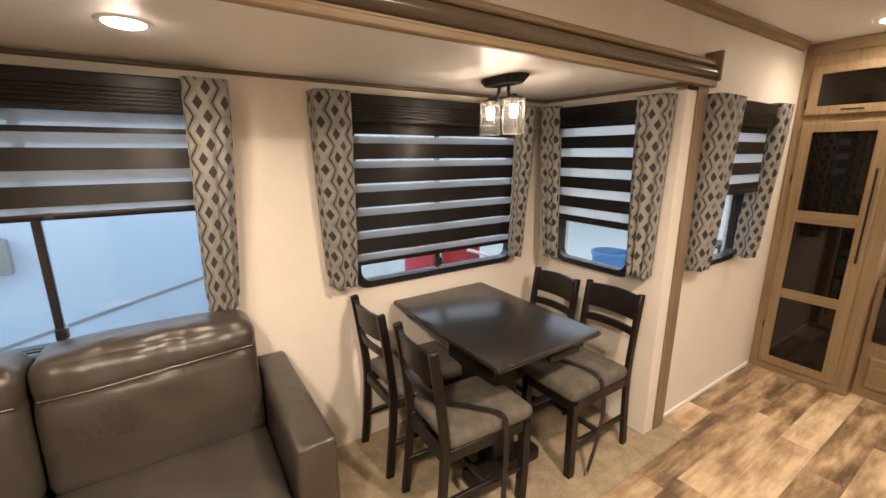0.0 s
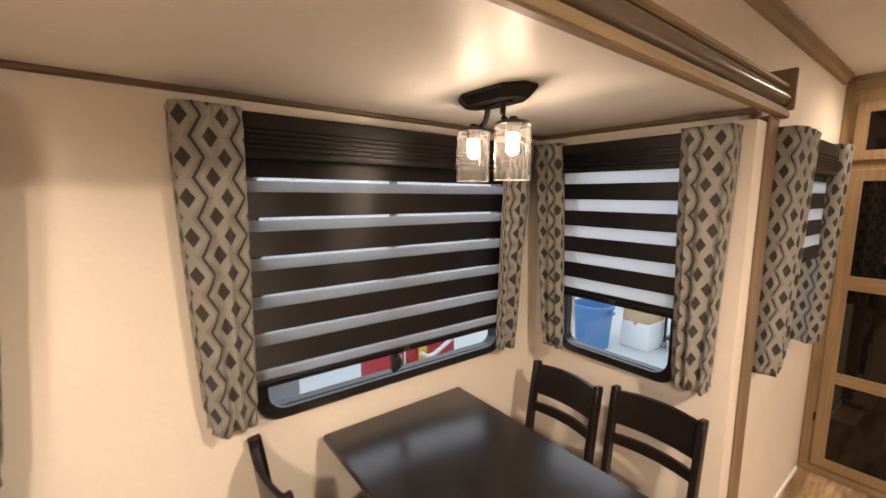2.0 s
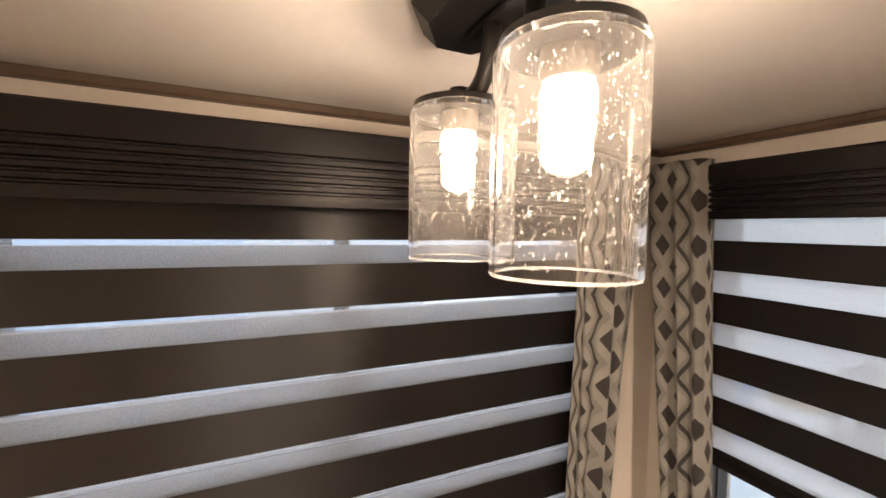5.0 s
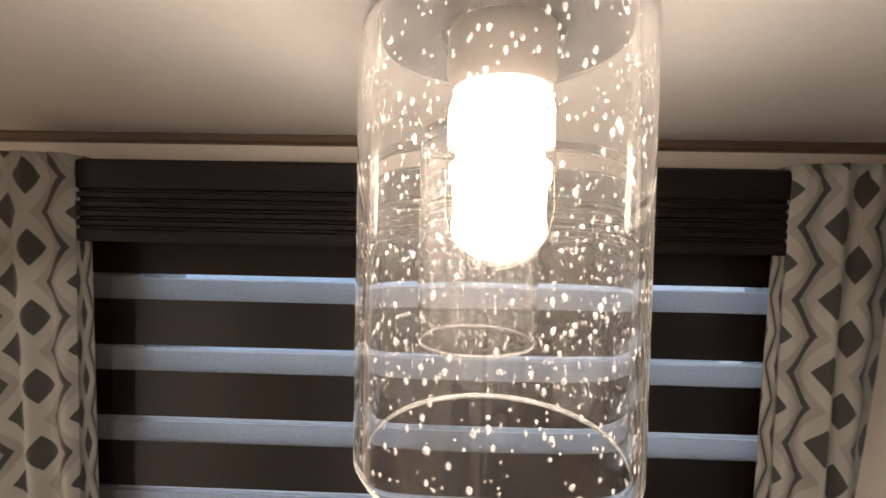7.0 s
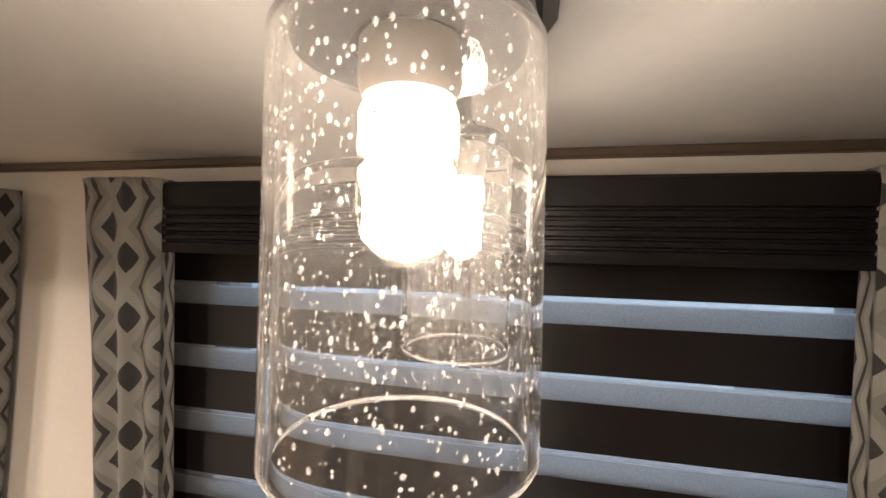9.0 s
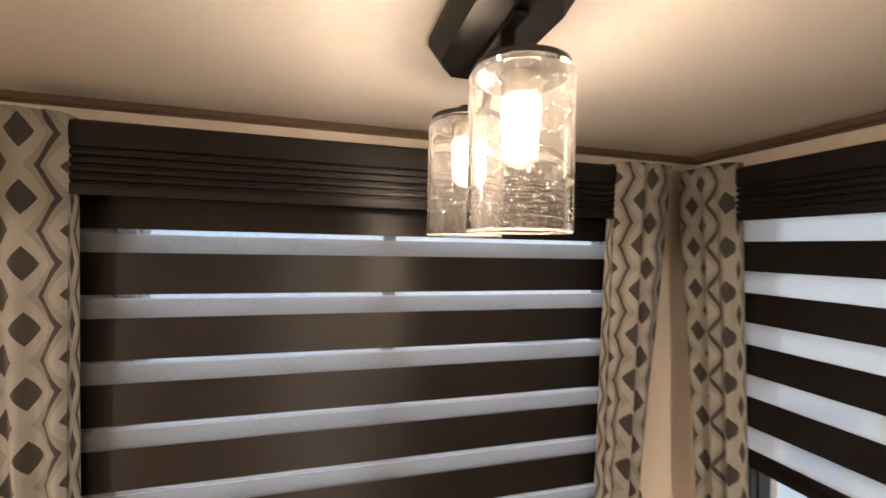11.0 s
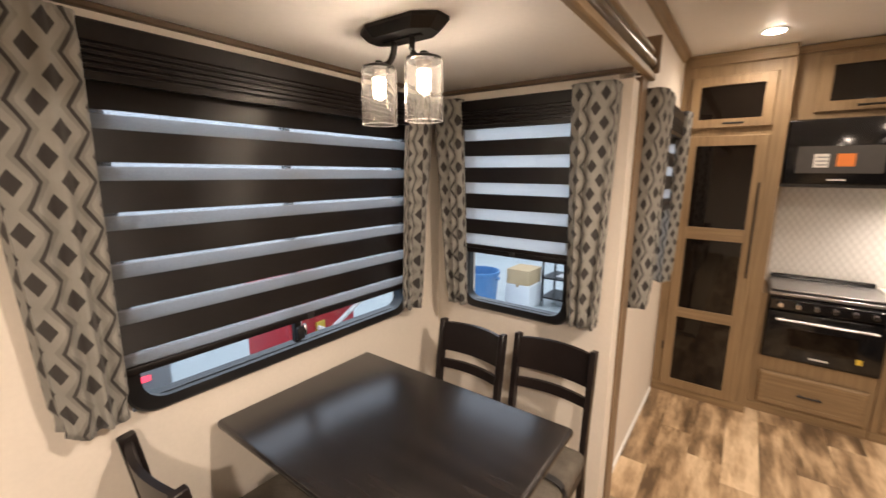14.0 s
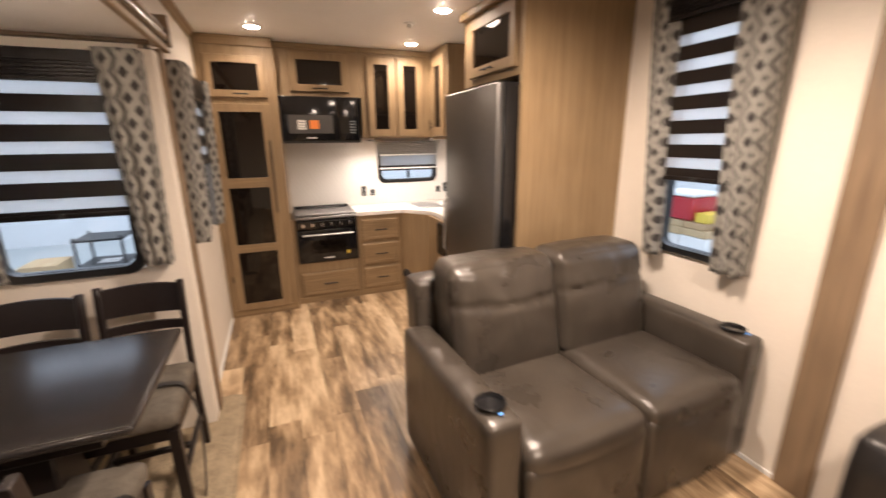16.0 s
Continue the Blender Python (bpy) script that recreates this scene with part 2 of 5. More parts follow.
def curtain_mat():
    """Woven fabric: pairs of columns of dark diamonds in a pale lattice, with a zigzag line between the pairs."""
    m, nt, b = blank("patterned_curtain")
    uv = nt.nodes.new("ShaderNodeUVMap")
    sep = node(nt, "ShaderNodeSeparateXYZ", i0=uv.outputs[0])
    H, V = 0.098, PATTERN_V
    u = maths(nt, "MODULO", sep.outputs[0], H)
    t = maths(nt, "DIVIDE", maths(nt, "PINGPONG", sep.outputs[1], V / 2), V / 2)
    up = maths(nt, "SUBTRACT", 1.0, t)

    def lozenge(at, level):
        d = maths(nt, "DIVIDE", maths(nt, "ABSOLUTE", maths(nt, "SUBTRACT", u, at)), 0.0182)
        return maths(nt, "ADD", d, maths(nt, "DIVIDE", level, 0.53))

    near = maths(nt, "MINIMUM", lozenge(0.033, t), lozenge(0.0655, up))
    dia = maths(nt, "LESS_THAN", near, 1.0)
    centred = maths(nt, "SUBTRACT", maths(nt, "MODULO", maths(nt, "ADD", sep.outputs[0], H / 2), H), H / 2)
    bend = maths(nt, "MULTIPLY_ADD", t, 0.028, -0.014)
    zig = maths(nt, "LESS_THAN", maths(nt, "ABSOLUTE", maths(nt, "SUBTRACT", centred, bend)), 0.0042)
    lat = maths(nt, "LESS_THAN", maths(nt, "ABSOLUTE", maths(nt, "SUBTRACT", near, 1.5)), 0.5)
    dark = maths(nt, "MAXIMUM", dia, zig)
    weave = node(nt, "ShaderNodeTexNoise", Vector=uv.outputs[0], Scale=900.0, Detail=3.0)
    tone = node(nt, "ShaderNodeTexNoise", Vector=uv.outputs[0], Scale=22.0, Detail=3.0)
    base = node(nt, "ShaderNodeMix")
    base.data_type = "RGBA"
    nt.links.new(lat, base.inputs[0])
    base.inputs[6].default_value, base.inputs[7].default_value = (0.19, 0.184, 0.166, 1), (0.25, 0.243, 0.22, 1)
    mix = node(nt, "ShaderNodeMix")
    mix.data_type = "RGBA"
    nt.links.new(dark, mix.inputs[0])
    nt.links.new(base.outputs[2], mix.inputs[6])
    mix.inputs[7].default_value = (0.028, 0.0245, 0.023, 1)
    fac = maths(nt, "MULTIPLY", maths(nt, "MULTIPLY_ADD", weave.outputs[0], 0.7, 0.65), maths(nt, "MULTIPLY_ADD", tone.outputs[0], 0.4, 0.8))
    sc = node(nt, "ShaderNodeVectorMath", op="SCALE", i0=mix.outputs[2])
    nt.links.new(fac, sc.inputs["Scale"])
    nt.links.new(sc.outputs[0], b.inputs["Base Color"])
    b.inputs["Roughness"].default_value = 0.8
    b.inputs["Sheen Weight"].default_value = 0.15
    bp = node(nt, "ShaderNodeBump", Strength=0.25, Distance=0.001, Height=weave.outputs[0])
    nt.links.new(bp.outputs[0], b.inputs["Normal"])
    return m


M_CURTAIN = curtain_mat()


def sheer_mat(name, lo, hi, clear):
    m, nt, b = blank(name)
    out = nt.nodes["Material Output"]
    tc = nt.nodes.new("ShaderNodeTexCoord")
    n = node(nt, "ShaderNodeTexNoise", Vector=tc.outputs["Object"], Scale=400.0, Detail=2.0)
    col = colour_ramp(nt, n.outputs[0], [(0.3, (lo,) * 3), (0.7, (hi,) * 3)])
    d = node(nt, "ShaderNodeBsdfDiffuse", Color=col)
    tl = node(nt, "ShaderNodeBsdfTranslucent", Color=col)
    tr = nt.nodes.new("ShaderNodeBsdfTransparent")
    m1 = node(nt, "ShaderNodeMixShader", i0=0.85, i1=d.outputs[0], i2=tl.outputs[0])
    m2 = node(nt, "ShaderNodeMixShader", i0=clear, i1=m1.outputs[0], i2=tr.outputs[0])
    nt.links.new(m2.outputs[0], out.inputs[0])
    return m


M_SHEER = sheer_mat("sheer_blind_fabric", 0.86, 0.96, 0.5)
M_GREYSHEER = sheer_mat("grey_sheer_fabric", 0.55, 0.68, 0.6)
M_VEIL = sheer_mat("thin_sheer_fabric", 0.85, 0.95, 0.8)
M_PLEAT = mat("grey_pleat", (0.3, 0.29, 0.28), 0.45, noise_scale=90, amount=0.15)
M_DARKHIDE = mat("black_leather", (0.012, 0.011, 0.011), 0.4, noise_scale=40, amount=0.2, bump=0.2)
M_FRIDGE = mat("brushed_steel", (0.17, 0.165, 0.16), 0.36, metal=0.85, noise_scale=40, amount=0.08)
M_SOCKET = mat("grey_socket", (0.16, 0.14, 0.12), 0.5)
M_DENSE = sheer_mat("dense_blind_fabric", 0.52, 0.62, 0.12)


def leather_mat():
    m, nt, b = blank("brown_leather")
    tc = nt.nodes.new("ShaderNodeTexCoord")
    fine = node(nt, "ShaderNodeTexVoronoi", Vector=tc.outputs["Object"], Scale=380.0)
    big = node(nt, "ShaderNodeTexNoise", Vector=tc.outputs["Object"], Scale=7.0, Detail=4.0)
    mp = nt.nodes.new("ShaderNodeMapping")
    nt.links.new(tc.outputs["Object"], mp.inputs[0])
    mp.inputs["Scale"].default_value = (8, 8, 4)
    wr = node(nt, "ShaderNodeTexNoise", Vector=mp.outputs[0], Scale=1.0, Detail=2.0, Distortion=1.2)
    col = colour_ramp(nt, big.outputs[0], [(0.3, (0.037, 0.0305, 0.0245)), (0.7, (0.054, 0.045, 0.036))])
    nt.links.new(col, b.inputs["Base Color"])
    nt.links.new(maths(nt, "MULTIPLY_ADD", big.outputs[0], 0.2, 0.2), b.inputs["Roughness"])
    h = maths(nt, "MULTIPLY_ADD", fine.outputs[0], 0.06, maths(nt, "MULTIPLY", wr.outputs[0], 1.0))
    bp = node(nt, "ShaderNodeBump", Strength=0.26, Distance=0.014, Height=h)
    nt.links.new(bp.outputs[0], b.inputs["Normal"])
    return m


M_LEATHER = leather_mat()


def splash_mat():
    """White backsplash panel printed with a fine grey lattice."""
    m, nt, b = blank("lattice_backsplash")
    tc = nt.nodes.new("ShaderNodeTexCoord")
    sep = node(nt, "ShaderNodeSeparateXYZ", i0=tc.outputs["Object"])
    h = maths(nt, "ADD", sep.outputs[0], sep.outputs[1])
    p = maths(nt, "PINGPONG", maths(nt, "ADD", maths(nt, "MULTIPLY", h, 1.5), sep.outputs[2]), 0.03)
    q = maths(nt, "PINGPONG", maths(nt, "SUBTRACT", maths(nt, "MULTIPLY", h, 1.5), sep.outputs[2]), 0.03)
    line = maths(nt, "LESS_THAN", maths(nt, "MINIMUM", p, q), 0.0042)
    n = node(nt, "ShaderNodeTexNoise", Vector=tc.outputs["Object"], Scale=30.0, Detail=3.0)
    mix = node(nt, "ShaderNodeMix")
    mix.data_type = "RGBA"
    nt.links.new(maths(nt, "MULTIPLY", line, maths(nt, "MULTIPLY_ADD", n.outputs[0], 0.5, 0.4)), mix.inputs[0])
    mix.inputs[6].default_value, mix.inputs[7].default_value = (0.8, 0.78, 0.75, 1), (0.52, 0.5, 0.47, 1)
    nt.links.new(mix.outputs[2], b.inputs["Base Color"])
    b.inputs["Roughness"].default_value = 0.3
    return m


M_SPLASH = splash_mat()


def glass_mat(name, colour=(1, 1, 1), rough=0.0, ior=1.45):
    m, nt, b = blank(name)
    g = node(nt, "ShaderNodeBsdfGlass", Color=(*colour, 1), Roughness=rough, IOR=ior)
    nt.links.new(g.outputs[0], nt.nodes["Material Output"].inputs[0])
    return m


def pane_mat(name, tint):
    """Thin window glass: clear, with a faint gloss that grows at grazing angles."""
    m, nt, b = blank(name)
    tr = nt.nodes.new("ShaderNodeBsdfTransparent")
    tr.inputs[0].default_value = (*tint, 1)
    gl = node(nt, "ShaderNodeBsdfGlossy", Roughness=0.02)
    lw = node(nt, "ShaderNodeLayerWeight", Blend=0.5)
    fr = maths(nt, "MULTIPLY_ADD", maths(nt, "POWER", lw.outputs[1], 5.0), 0.55, 0.035)
    mx = node(nt, "ShaderNodeMixShader", i0=fr, i1=tr.outputs[0], i2=gl.outputs[0])
    nt.links.new(mx.outputs[0], nt.nodes["Material Output"].inputs[0])
    return m


M_GLASS = glass_mat("seeded_glass")
hz = M_GLASS.node_tree
film = node(hz, "ShaderNodeBsdfTranslucent", Color=(1, 0.97, 0.93, 1))
film_d = node(hz, "ShaderNodeBsdfDiffuse", Color=(1, 0.97, 0.93, 1))
film_m = node(hz, "ShaderNodeMixShader", i0=0.5, i1=film.outputs[0], i2=film_d.outputs[0])
clear = [n for n in hz.nodes if n.bl_idname == "ShaderNodeBsdfGlass"][0]
haze = node(hz, "ShaderNodeMixShader", i0=0.008, i1=clear.outputs[0], i2=film_m.outputs[0])
hz.links.new(haze.outputs[0], hz.nodes["Material Output"].inputs[0])
M_BUBBLE = glass_mat("glass_bubble", (1, 1, 1), 0.0, 0.75)
hz = M_BUBBLE.node_tree
film = node(hz, "ShaderNodeBsdfTranslucent", Color=(1, 0.98, 0.95, 1))
clear = [n for n in hz.nodes if n.bl_idname == "ShaderNodeBsdfGlass"][0]
haze = node(hz, "ShaderNodeMixShader", i0=0.22, i1=clear.outputs[0], i2=film.outputs[0])
hz.links.new(haze.outputs[0], hz.nodes["Material Output"].inputs[0])
M_PANE = pane_mat("window_glass", (0.9, 0.935, 0.96))


def glow(name, colour, strength):
    m, nt, b = blank(name)
    b.inputs["Base Color"].default_value = (*colour, 1)
    b.inputs["Emission Color"].default_value = (*colour, 1)
    b.inputs["Emission Strength"].default_value = strength
    return m


M_BULB = glow("lit_bulb", (1.0, 0.8, 0.58), BULB_GLOW)
M_ENVELOPE = pane_mat("bulb_glass", (0.97, 0.96, 0.94))
M_DISC = glow("lit_lens", (1.0, 0.84, 0.64), 75.0)
M_PUCK = glow("lit_puck", (1.0, 0.86, 0.68), 60.0)
M_LED = glow("blue_led", (0.1, 0.35, 0.9), 0.25)


# ---- shape helpers ----
def tube(bm, path, r, n=10, flat=None):
    """A round (or flat, w x h) bar swept along points."""
    rings = []
    pts = [Vector(p) for p in path]
    for i, p in enumerate(pts):
        d = (pts[min(i + 1, len(pts) - 1)] - pts[max(i - 1, 0)]).normalized()
        up = Vector((0, 0, 1)) if abs(d.z) < 0.9 else Vector((0, 1, 0))
        a = d.cross(up).normalized()
        c = a.cross(d)
        if flat:
            ring = [p + a * sx * flat[0] / 2 + c * sy * flat[1] / 2 for sx, sy in ((-1, -1), (1, -1), (1, 1), (-1, 1))]
        else:
            ring = [p + (a * math.cos(k * 2 * math.pi / n) + c * math.sin(k * 2 * math.pi / n)) * r for k in range(n)]
        rings.append([bm.verts.new(v) for v in ring])
    for r0, r1 in zip(rings, rings[1:]):
        for k in range(len(r0)):
            bm.faces.new((r0[k], r0[(k + 1) % len(r0)], r1[(k + 1) % len(r0)], r1[k]))
    bm.faces.new(rings[0][::-1])
    bm.faces.new(rings[-1])
    bmesh.ops.recalc_face_normals(bm, faces=bm.faces)
    return bm


def lathe(bm, profile, n=32, at=(0, 0, 0), axis="z"):
    """A turned shape: profile of (radius, height) pairs, closed where the radius is nought."""
    rings = []
    for r, h in profile:
        ring = []
        for k in range(n):
            c, s = math.cos(2 * math.pi * k / n) * r, math.sin(2 * math.pi * k / n) * r
            v = (c, s, h) if axis == "z" else ((h, c, s) if axis == "x" else (c, h, s))
            ring.append(bm.verts.new(Vector(v) + Vector(at)))
        rings.append(ring)
    for r0, r1 in zip(rings, rings[1:]):
        for k in range(n):
            bm.faces.new((r0[k], r0[(k + 1) % n], r1[(k + 1) % n], r1[k]))
    bmesh.ops.remove_doubles(bm, verts=bm.verts, dist=1e-6)
    bmesh.ops.recalc_face_normals(bm, faces=bm.faces)
    return bm


def rbox(x0, x1, y0, y1, z0, z1, r, n=9, puff=(0, 0, 0), wrinkle=0.0, seed=0.0, skew=None):
    """A soft block: rounded edges, faces that swell by puff, and shallow creases."""
    bm = bmesh.new()
    bmesh.ops.create_cube(bm, size=2)
    bmesh.ops.subdivide_edges(bm, edges=bm.edges[:], cuts=n, use_grid_fill=True)
    half = Vector(((x1 - x0) / 2, (y1 - y0) / 2, (z1 - z0) / 2))
    mid = Vector(((x1 + x0) / 2, (y1 + y0) / 2, (z1 + z0) / 2))
    for v in bm.verts:
        c = Vector([math.sin(a * math.pi / 2) for a in v.co])
        q = Vector([c[i] * half[i] for i in range(3)])
        inner = Vector([max(-(half[i] - r), min(half[i] - r, q[i])) for i in range(3)])
        d = q - inner
        p = inner + d.normalized() * r if d.length > 1e-9 else q
        for i in range(3):
            if puff[i] and abs(c[i]) > 0.98:
                j, k = (i + 1) % 3, (i + 2) % 3
                p[i] += math.copysign(puff[i] * (1 - c[j] ** 2) * (1 - c[k] ** 2), c[i])
        if wrinkle:
            w = noise.noise(Vector((p.x * 6 + seed, p.y * 6, p.z * 6))) + 0.5 * noise.noise(Vector((p.x * 16, p.y * 16 + seed, p.z * 16)))
            p += p.normalized() * w * wrinkle
        p += mid
        v.co = skew(p) if skew else p
    return bm


def ring_plate(bm, a0, a1, b0, b1, wide, rad, d0, d1, n=6):
    """A rounded rectangular frame in local x and z, from depth d0 to d1 along local y."""
    def loop(x0, x1, z0, z1, r):
        pts = []
        for cx, cz, s in ((x1 - r, z1 - r, 0), (x0 + r, z1 - r, 90), (x0 + r, z0 + r, 180), (x1 - r, z0 + r, 270)):
            for k in range(n + 1):
                a = radians(s + 90 * k / n)
                pts.append((cx + r * math.cos(a), cz + r * math.sin(a)))
        return pts
    outer, inner = loop(a0, a1, b0, b1, rad), loop(a0 + wide, a1 - wide, b0 + wide, b1 - wide, max(rad - wide * 0.4, 0.004))
    ch = min(0.006, wide / 4)
    mid = loop(a0 + ch, a1 - ch, b0 + ch, b1 - ch, max(rad - ch, 0.003))
    rows = []
    for pts, d in ((outer, d1), (outer, d0 + ch), (mid, d0), (inner, d0), (inner, d1)):
        rows.append([bm.verts.new((x, d, z)) for x, z in pts])
    rows.append(rows[0])
    for r0, r1 in zip(rows, rows[1:]):
        for k in range(len(r0)):
            bm.faces.new((r0[k], r0[(k + 1) % len(r0)], r1[(k + 1) % len(r0)], r1[k]))
    bmesh.ops.recalc_face_normals(bm, faces=bm.faces)
    return bm


def extrude_profile(pts, a, b, axis="x"):
    """A closed outline (two coordinates) drawn out from a to b along an axis."""
    bm = bmesh.new()
    def v(p, t):
        return {"x": (t, p[0], p[1]), "y": (p[0], t, p[1]), "z": (p[0], p[1], t)}[axis]
    r0, r1 = [bm.verts.new(v(p, a)) for p in pts], [bm.verts.new(v(p, b)) for p in pts]
    for k in range(len(pts)):
        bm.faces.new((r0[k], r0[(k + 1) % len(pts)], r1[(k + 1) % len(pts)], r1[k]))
    bm.faces.new(r0[::-1])
    bm.faces.new(r1)
    bmesh.ops.recalc_face_normals(bm, faces=bm.faces)
    return bm


# ---- structure ----
struct("floor", box(XL, XK, YS, YM, -0.06, -0.006), M_TRIMDARK, "vinyl plank floor in mixed browns", "floor")
carpet = extrude_profile([(0.865, -0.005), (YB, -0.005), (YB, CARPET), (0.93, CARPET), (0.89, CARPET - 0.006), (0.87, CARPET - 0.02)], XL, 2.13, "x")
struct("floor_carpet", carpet, M_CARPET, "beige cut-pile carpet of the dining slide", "carpet")
struct("trim_carpet", tube(bmesh.new(), [(XL, 0.867, 0.008), (2.0, 0.867, 0.008), (2.12, 0.869, 0.008), (2.14, 0.88, 0.008), (2.14, 1.01, 0.008)], 0.007, 6), M_CARPET, "bound carpet edge", "trim", True)
struct("ceiling", box(XL, XK + 0.06, YS - 0.06, YM + 0.06, ZC, ZC + 0.05), M_CEIL, "smooth off-white ceiling", "ceiling")
struct("ceiling_slide", box(XL, XE + 0.085, 0.974, YB + 0.06, ZS, ZS + 0.04), M_CEIL, "smooth off-white ceiling of the slide", "ceiling")
WB = (0.68, 1.66, 0.862, 1.7)      # back window opening x0 x1 z0 z1
WS = (-0.82, 0.13, 0.83, 1.7)        # window over the sofa
WE = (1.145, 1.628, 0.864, 1.7)      # end window opening y0 y1 z0 z1
WM = (2.24, 2.76, 0.88, 1.7)           # main wall window
WO = (0.93, 1.335, 0.85, 2.0)         # opposite wall window
WK = (-0.952, -0.37, 0.998, 1.37)       # kitchen window y0 y1 z0 z1
struct("wall_slide", wall_with_holes(XL, XE + 0.085, 0, ZS, [WB, WS], YB, YB + 0.06, "y"), M_WALL, "cream vinyl wall of the slide", "wall")
struct("wall_end", wall_with_holes(0.978, YB, 0, ZS - 0.03, [WE], XE, XE + 0.085, "x"), M_WALL, "cream vinyl end wall of the slide", "wall")
struct("wall_main", wall_with_holes(XE + 0.087, XK, 0, ZC, [WM], YM, YM + 0.06, "y"), M_WALL, "cream vinyl wall beside the pantry", "wall")
struct("wall_end_top", box(XE, XE + 0.085, YM + 0.001, YB, ZS - 0.03, ZS), M_WALL, "cream vinyl strip over the end window", "wall")
struct("wall_over", box(XL, XE + 0.085, YM, YM + 0.06, ZS + 0.04, ZC), M_WALL, "cream vinyl wall over the slide opening", "wall")
struct("wall_south", wall_with_holes(XL, XK, 0, ZC, [WO], YS - 0.06, YS, "y"), M_WALL, "cream vinyl wall behind the loveseat", "wall")
struct("wall_kitchen", wall_with_holes(YS, YM, 0, ZC, [WK], XK, XK + 0.06, "x"), M_WALL, "cream vinyl kitchen wall", "wall")
struct("wall_rear", box(XL - 0.06, XL, YS, YB, 0, ZC), M_WALL, "cream vinyl rear wall", "wall")
# trim
struct("trim_slide_ceiling", box(XL, XE, YB - 0.018, YB, ZS - 0.015, ZS, bev=0.003), M_TRIMDARK, "thin dark brown ceiling trim", "trim")
struct("trim_slide_ceiling_end", box(XE - 0.03, XE, 0.98, YB - 0.018, ZS - 0.015, ZS, bev=0.003), M_TRIMDARK, "thin dark brown ceiling trim", "trim")
HY, HZ, HX = 0.972, -0.012, 2.115          # face, drop and end of the header
prof = [(0.0, 1.786), (-0.016, 1.786), (-0.021, 1.79), (-0.021, 1.806), (-0.014, 1.81), (-0.014, 1.816), (0.0, 1.816)]
struct("trim_header", extrude_profile([(HY + y, z + HZ) for y, z in prof], XL, HX, "x"), M_TRIMWX, "wood header moulding over the slide", "trim")
cove = [(0.05, 1.841), (0.0, 1.841), (0.0, 1.816), (-0.009, 1.816)] + [(0.005 - 0.028 * math.sin(radians(a)), 1.846 - 0.028 * math.cos(radians(a))) for a in range(15, 180, 15)] + [(0.0, 1.876), (0.05, 1.876)]
struct("trim_header_cove", extrude_profile([(HY + y, z + HZ) for y, z in cove], XL, HX, "x"), M_BRONZE, "glossy bronze rounded band of the header", "trim", True)
prof = [(0.05, 1.876), (-0.008, 1.876), (-0.014, 1.881), (-0.014, 1.89), (-0.005, 1.895), (0.005, 1.905), (0.05, 1.909)]
struct("trim_header_top", extrude_profile([(HY + y, z + HZ) for y, z in prof], XL, HX, "x"), M_TRIMWX, "wood top lip of the header", "trim")
struct("trim_header_end", box(HX, HX + 0.015, HY - 0.03, HY + 0.05, 1.80, 1.93, bev=0.004), M_TRIMW, "wood end plate of the header", "trim")
struct("trim_post", extrude_profile([(2.0, 0.968), (2.085, 0.968), (2.085, 1.022), (2.017, 1.022), (2.017, 0.976), (2.0, 0.976)], 0.0, 1.773, "z"), M_TRIMW, "brown wood post at the slide corner", "trim")
crown = [(YM, ZC), (YM - 0.035, ZC), (YM - 0.035, ZC - 0.012), (YM - 0.022, ZC - 0.02), (YM - 0.012, ZC - 0.036), (YM, ZC - 0.045)]
struct("trim_crown", extrude_profile([(y - 0.001, z - 0.001) for y, z in crown], XL, 3.29, "x"), M_TRIMWX, "brown wood crown moulding", "trim")
struct("baseboard", box(2.09, 3.29, YM - 0.012, YM - 0.001, 0, 0.022, bev=0.002), M_WHITEP, "narrow white baseboard", "baseboard")
struct("trim_post_south", box(0.51, 0.632, YS + 0.001, YS + 0.022, 0, ZC - 0.002, bev=0.004), M_TRIMW, "brown wood post on the opposite wall", "trim")
struct("baseboard_south", box(0.634, 1.64, YS + 0.001, YS + 0.012, 0, 0.022, bev=0.002), M_WHITEP, "narrow white baseboard", "baseboard")


# ---- windows, blinds, curtains ----
def window(number, m, a0, a1, b0, b1, mullion=None, latch=True):
    """A black-framed window; local x along the wall, y outward, the wall's face at 0."""
    w = thing("window_%d" % number, m, "black-framed window with rounded corners", "window")
    tagged(w, kind="structure")
    part("window_frame", ring_plate(bmesh.new(), a0 - 0.014, a1 + 0.014, b0 - 0.014, b1 + 0.014, 0.034, 0.07, -0.02, -0.001), M_WINFRAME, w, local=True)
    part("outer_frame", ring_plate(bmesh.new(), a0 + 0.002, a1 - 0.002, b0 + 0.002, b1 - 0.002, 0.02, 0.05, 0.0, 0.035), M_WINFRAME, w, local=True)
    pane = part("pane", box(a0 + 0.02, a1 - 0.02, 0.0045, 0.0075, b0 + 0.02, b1 - 0.02), M_PANE, w, local=True, smooth=False)
    pane.visible_shadow = False
    if mullion is not None:
        bar = part("mullion", box(mullion - 0.012, mullion + 0.012, -0.018, 0.004, b0 + 0.03, b1 - 0.03, bev=0.003), M_WINFRAME, w, local=True)
        if latch:
            part("latch", box(mullion - 0.012, mullion + 0.014, -0.034, -0.018, b0 + 0.042, b0 + 0.085, bev=0.004), M_WINFRAME, bar, local=True)
            part("latch_pin", box(mullion + 0.014, mullion + 0.024, -0.032, -0.018, b0 + 0.05, b0 + 0.09, bev=0.003), M_CHROME, bar, "small chrome catch", local=True)
    return w


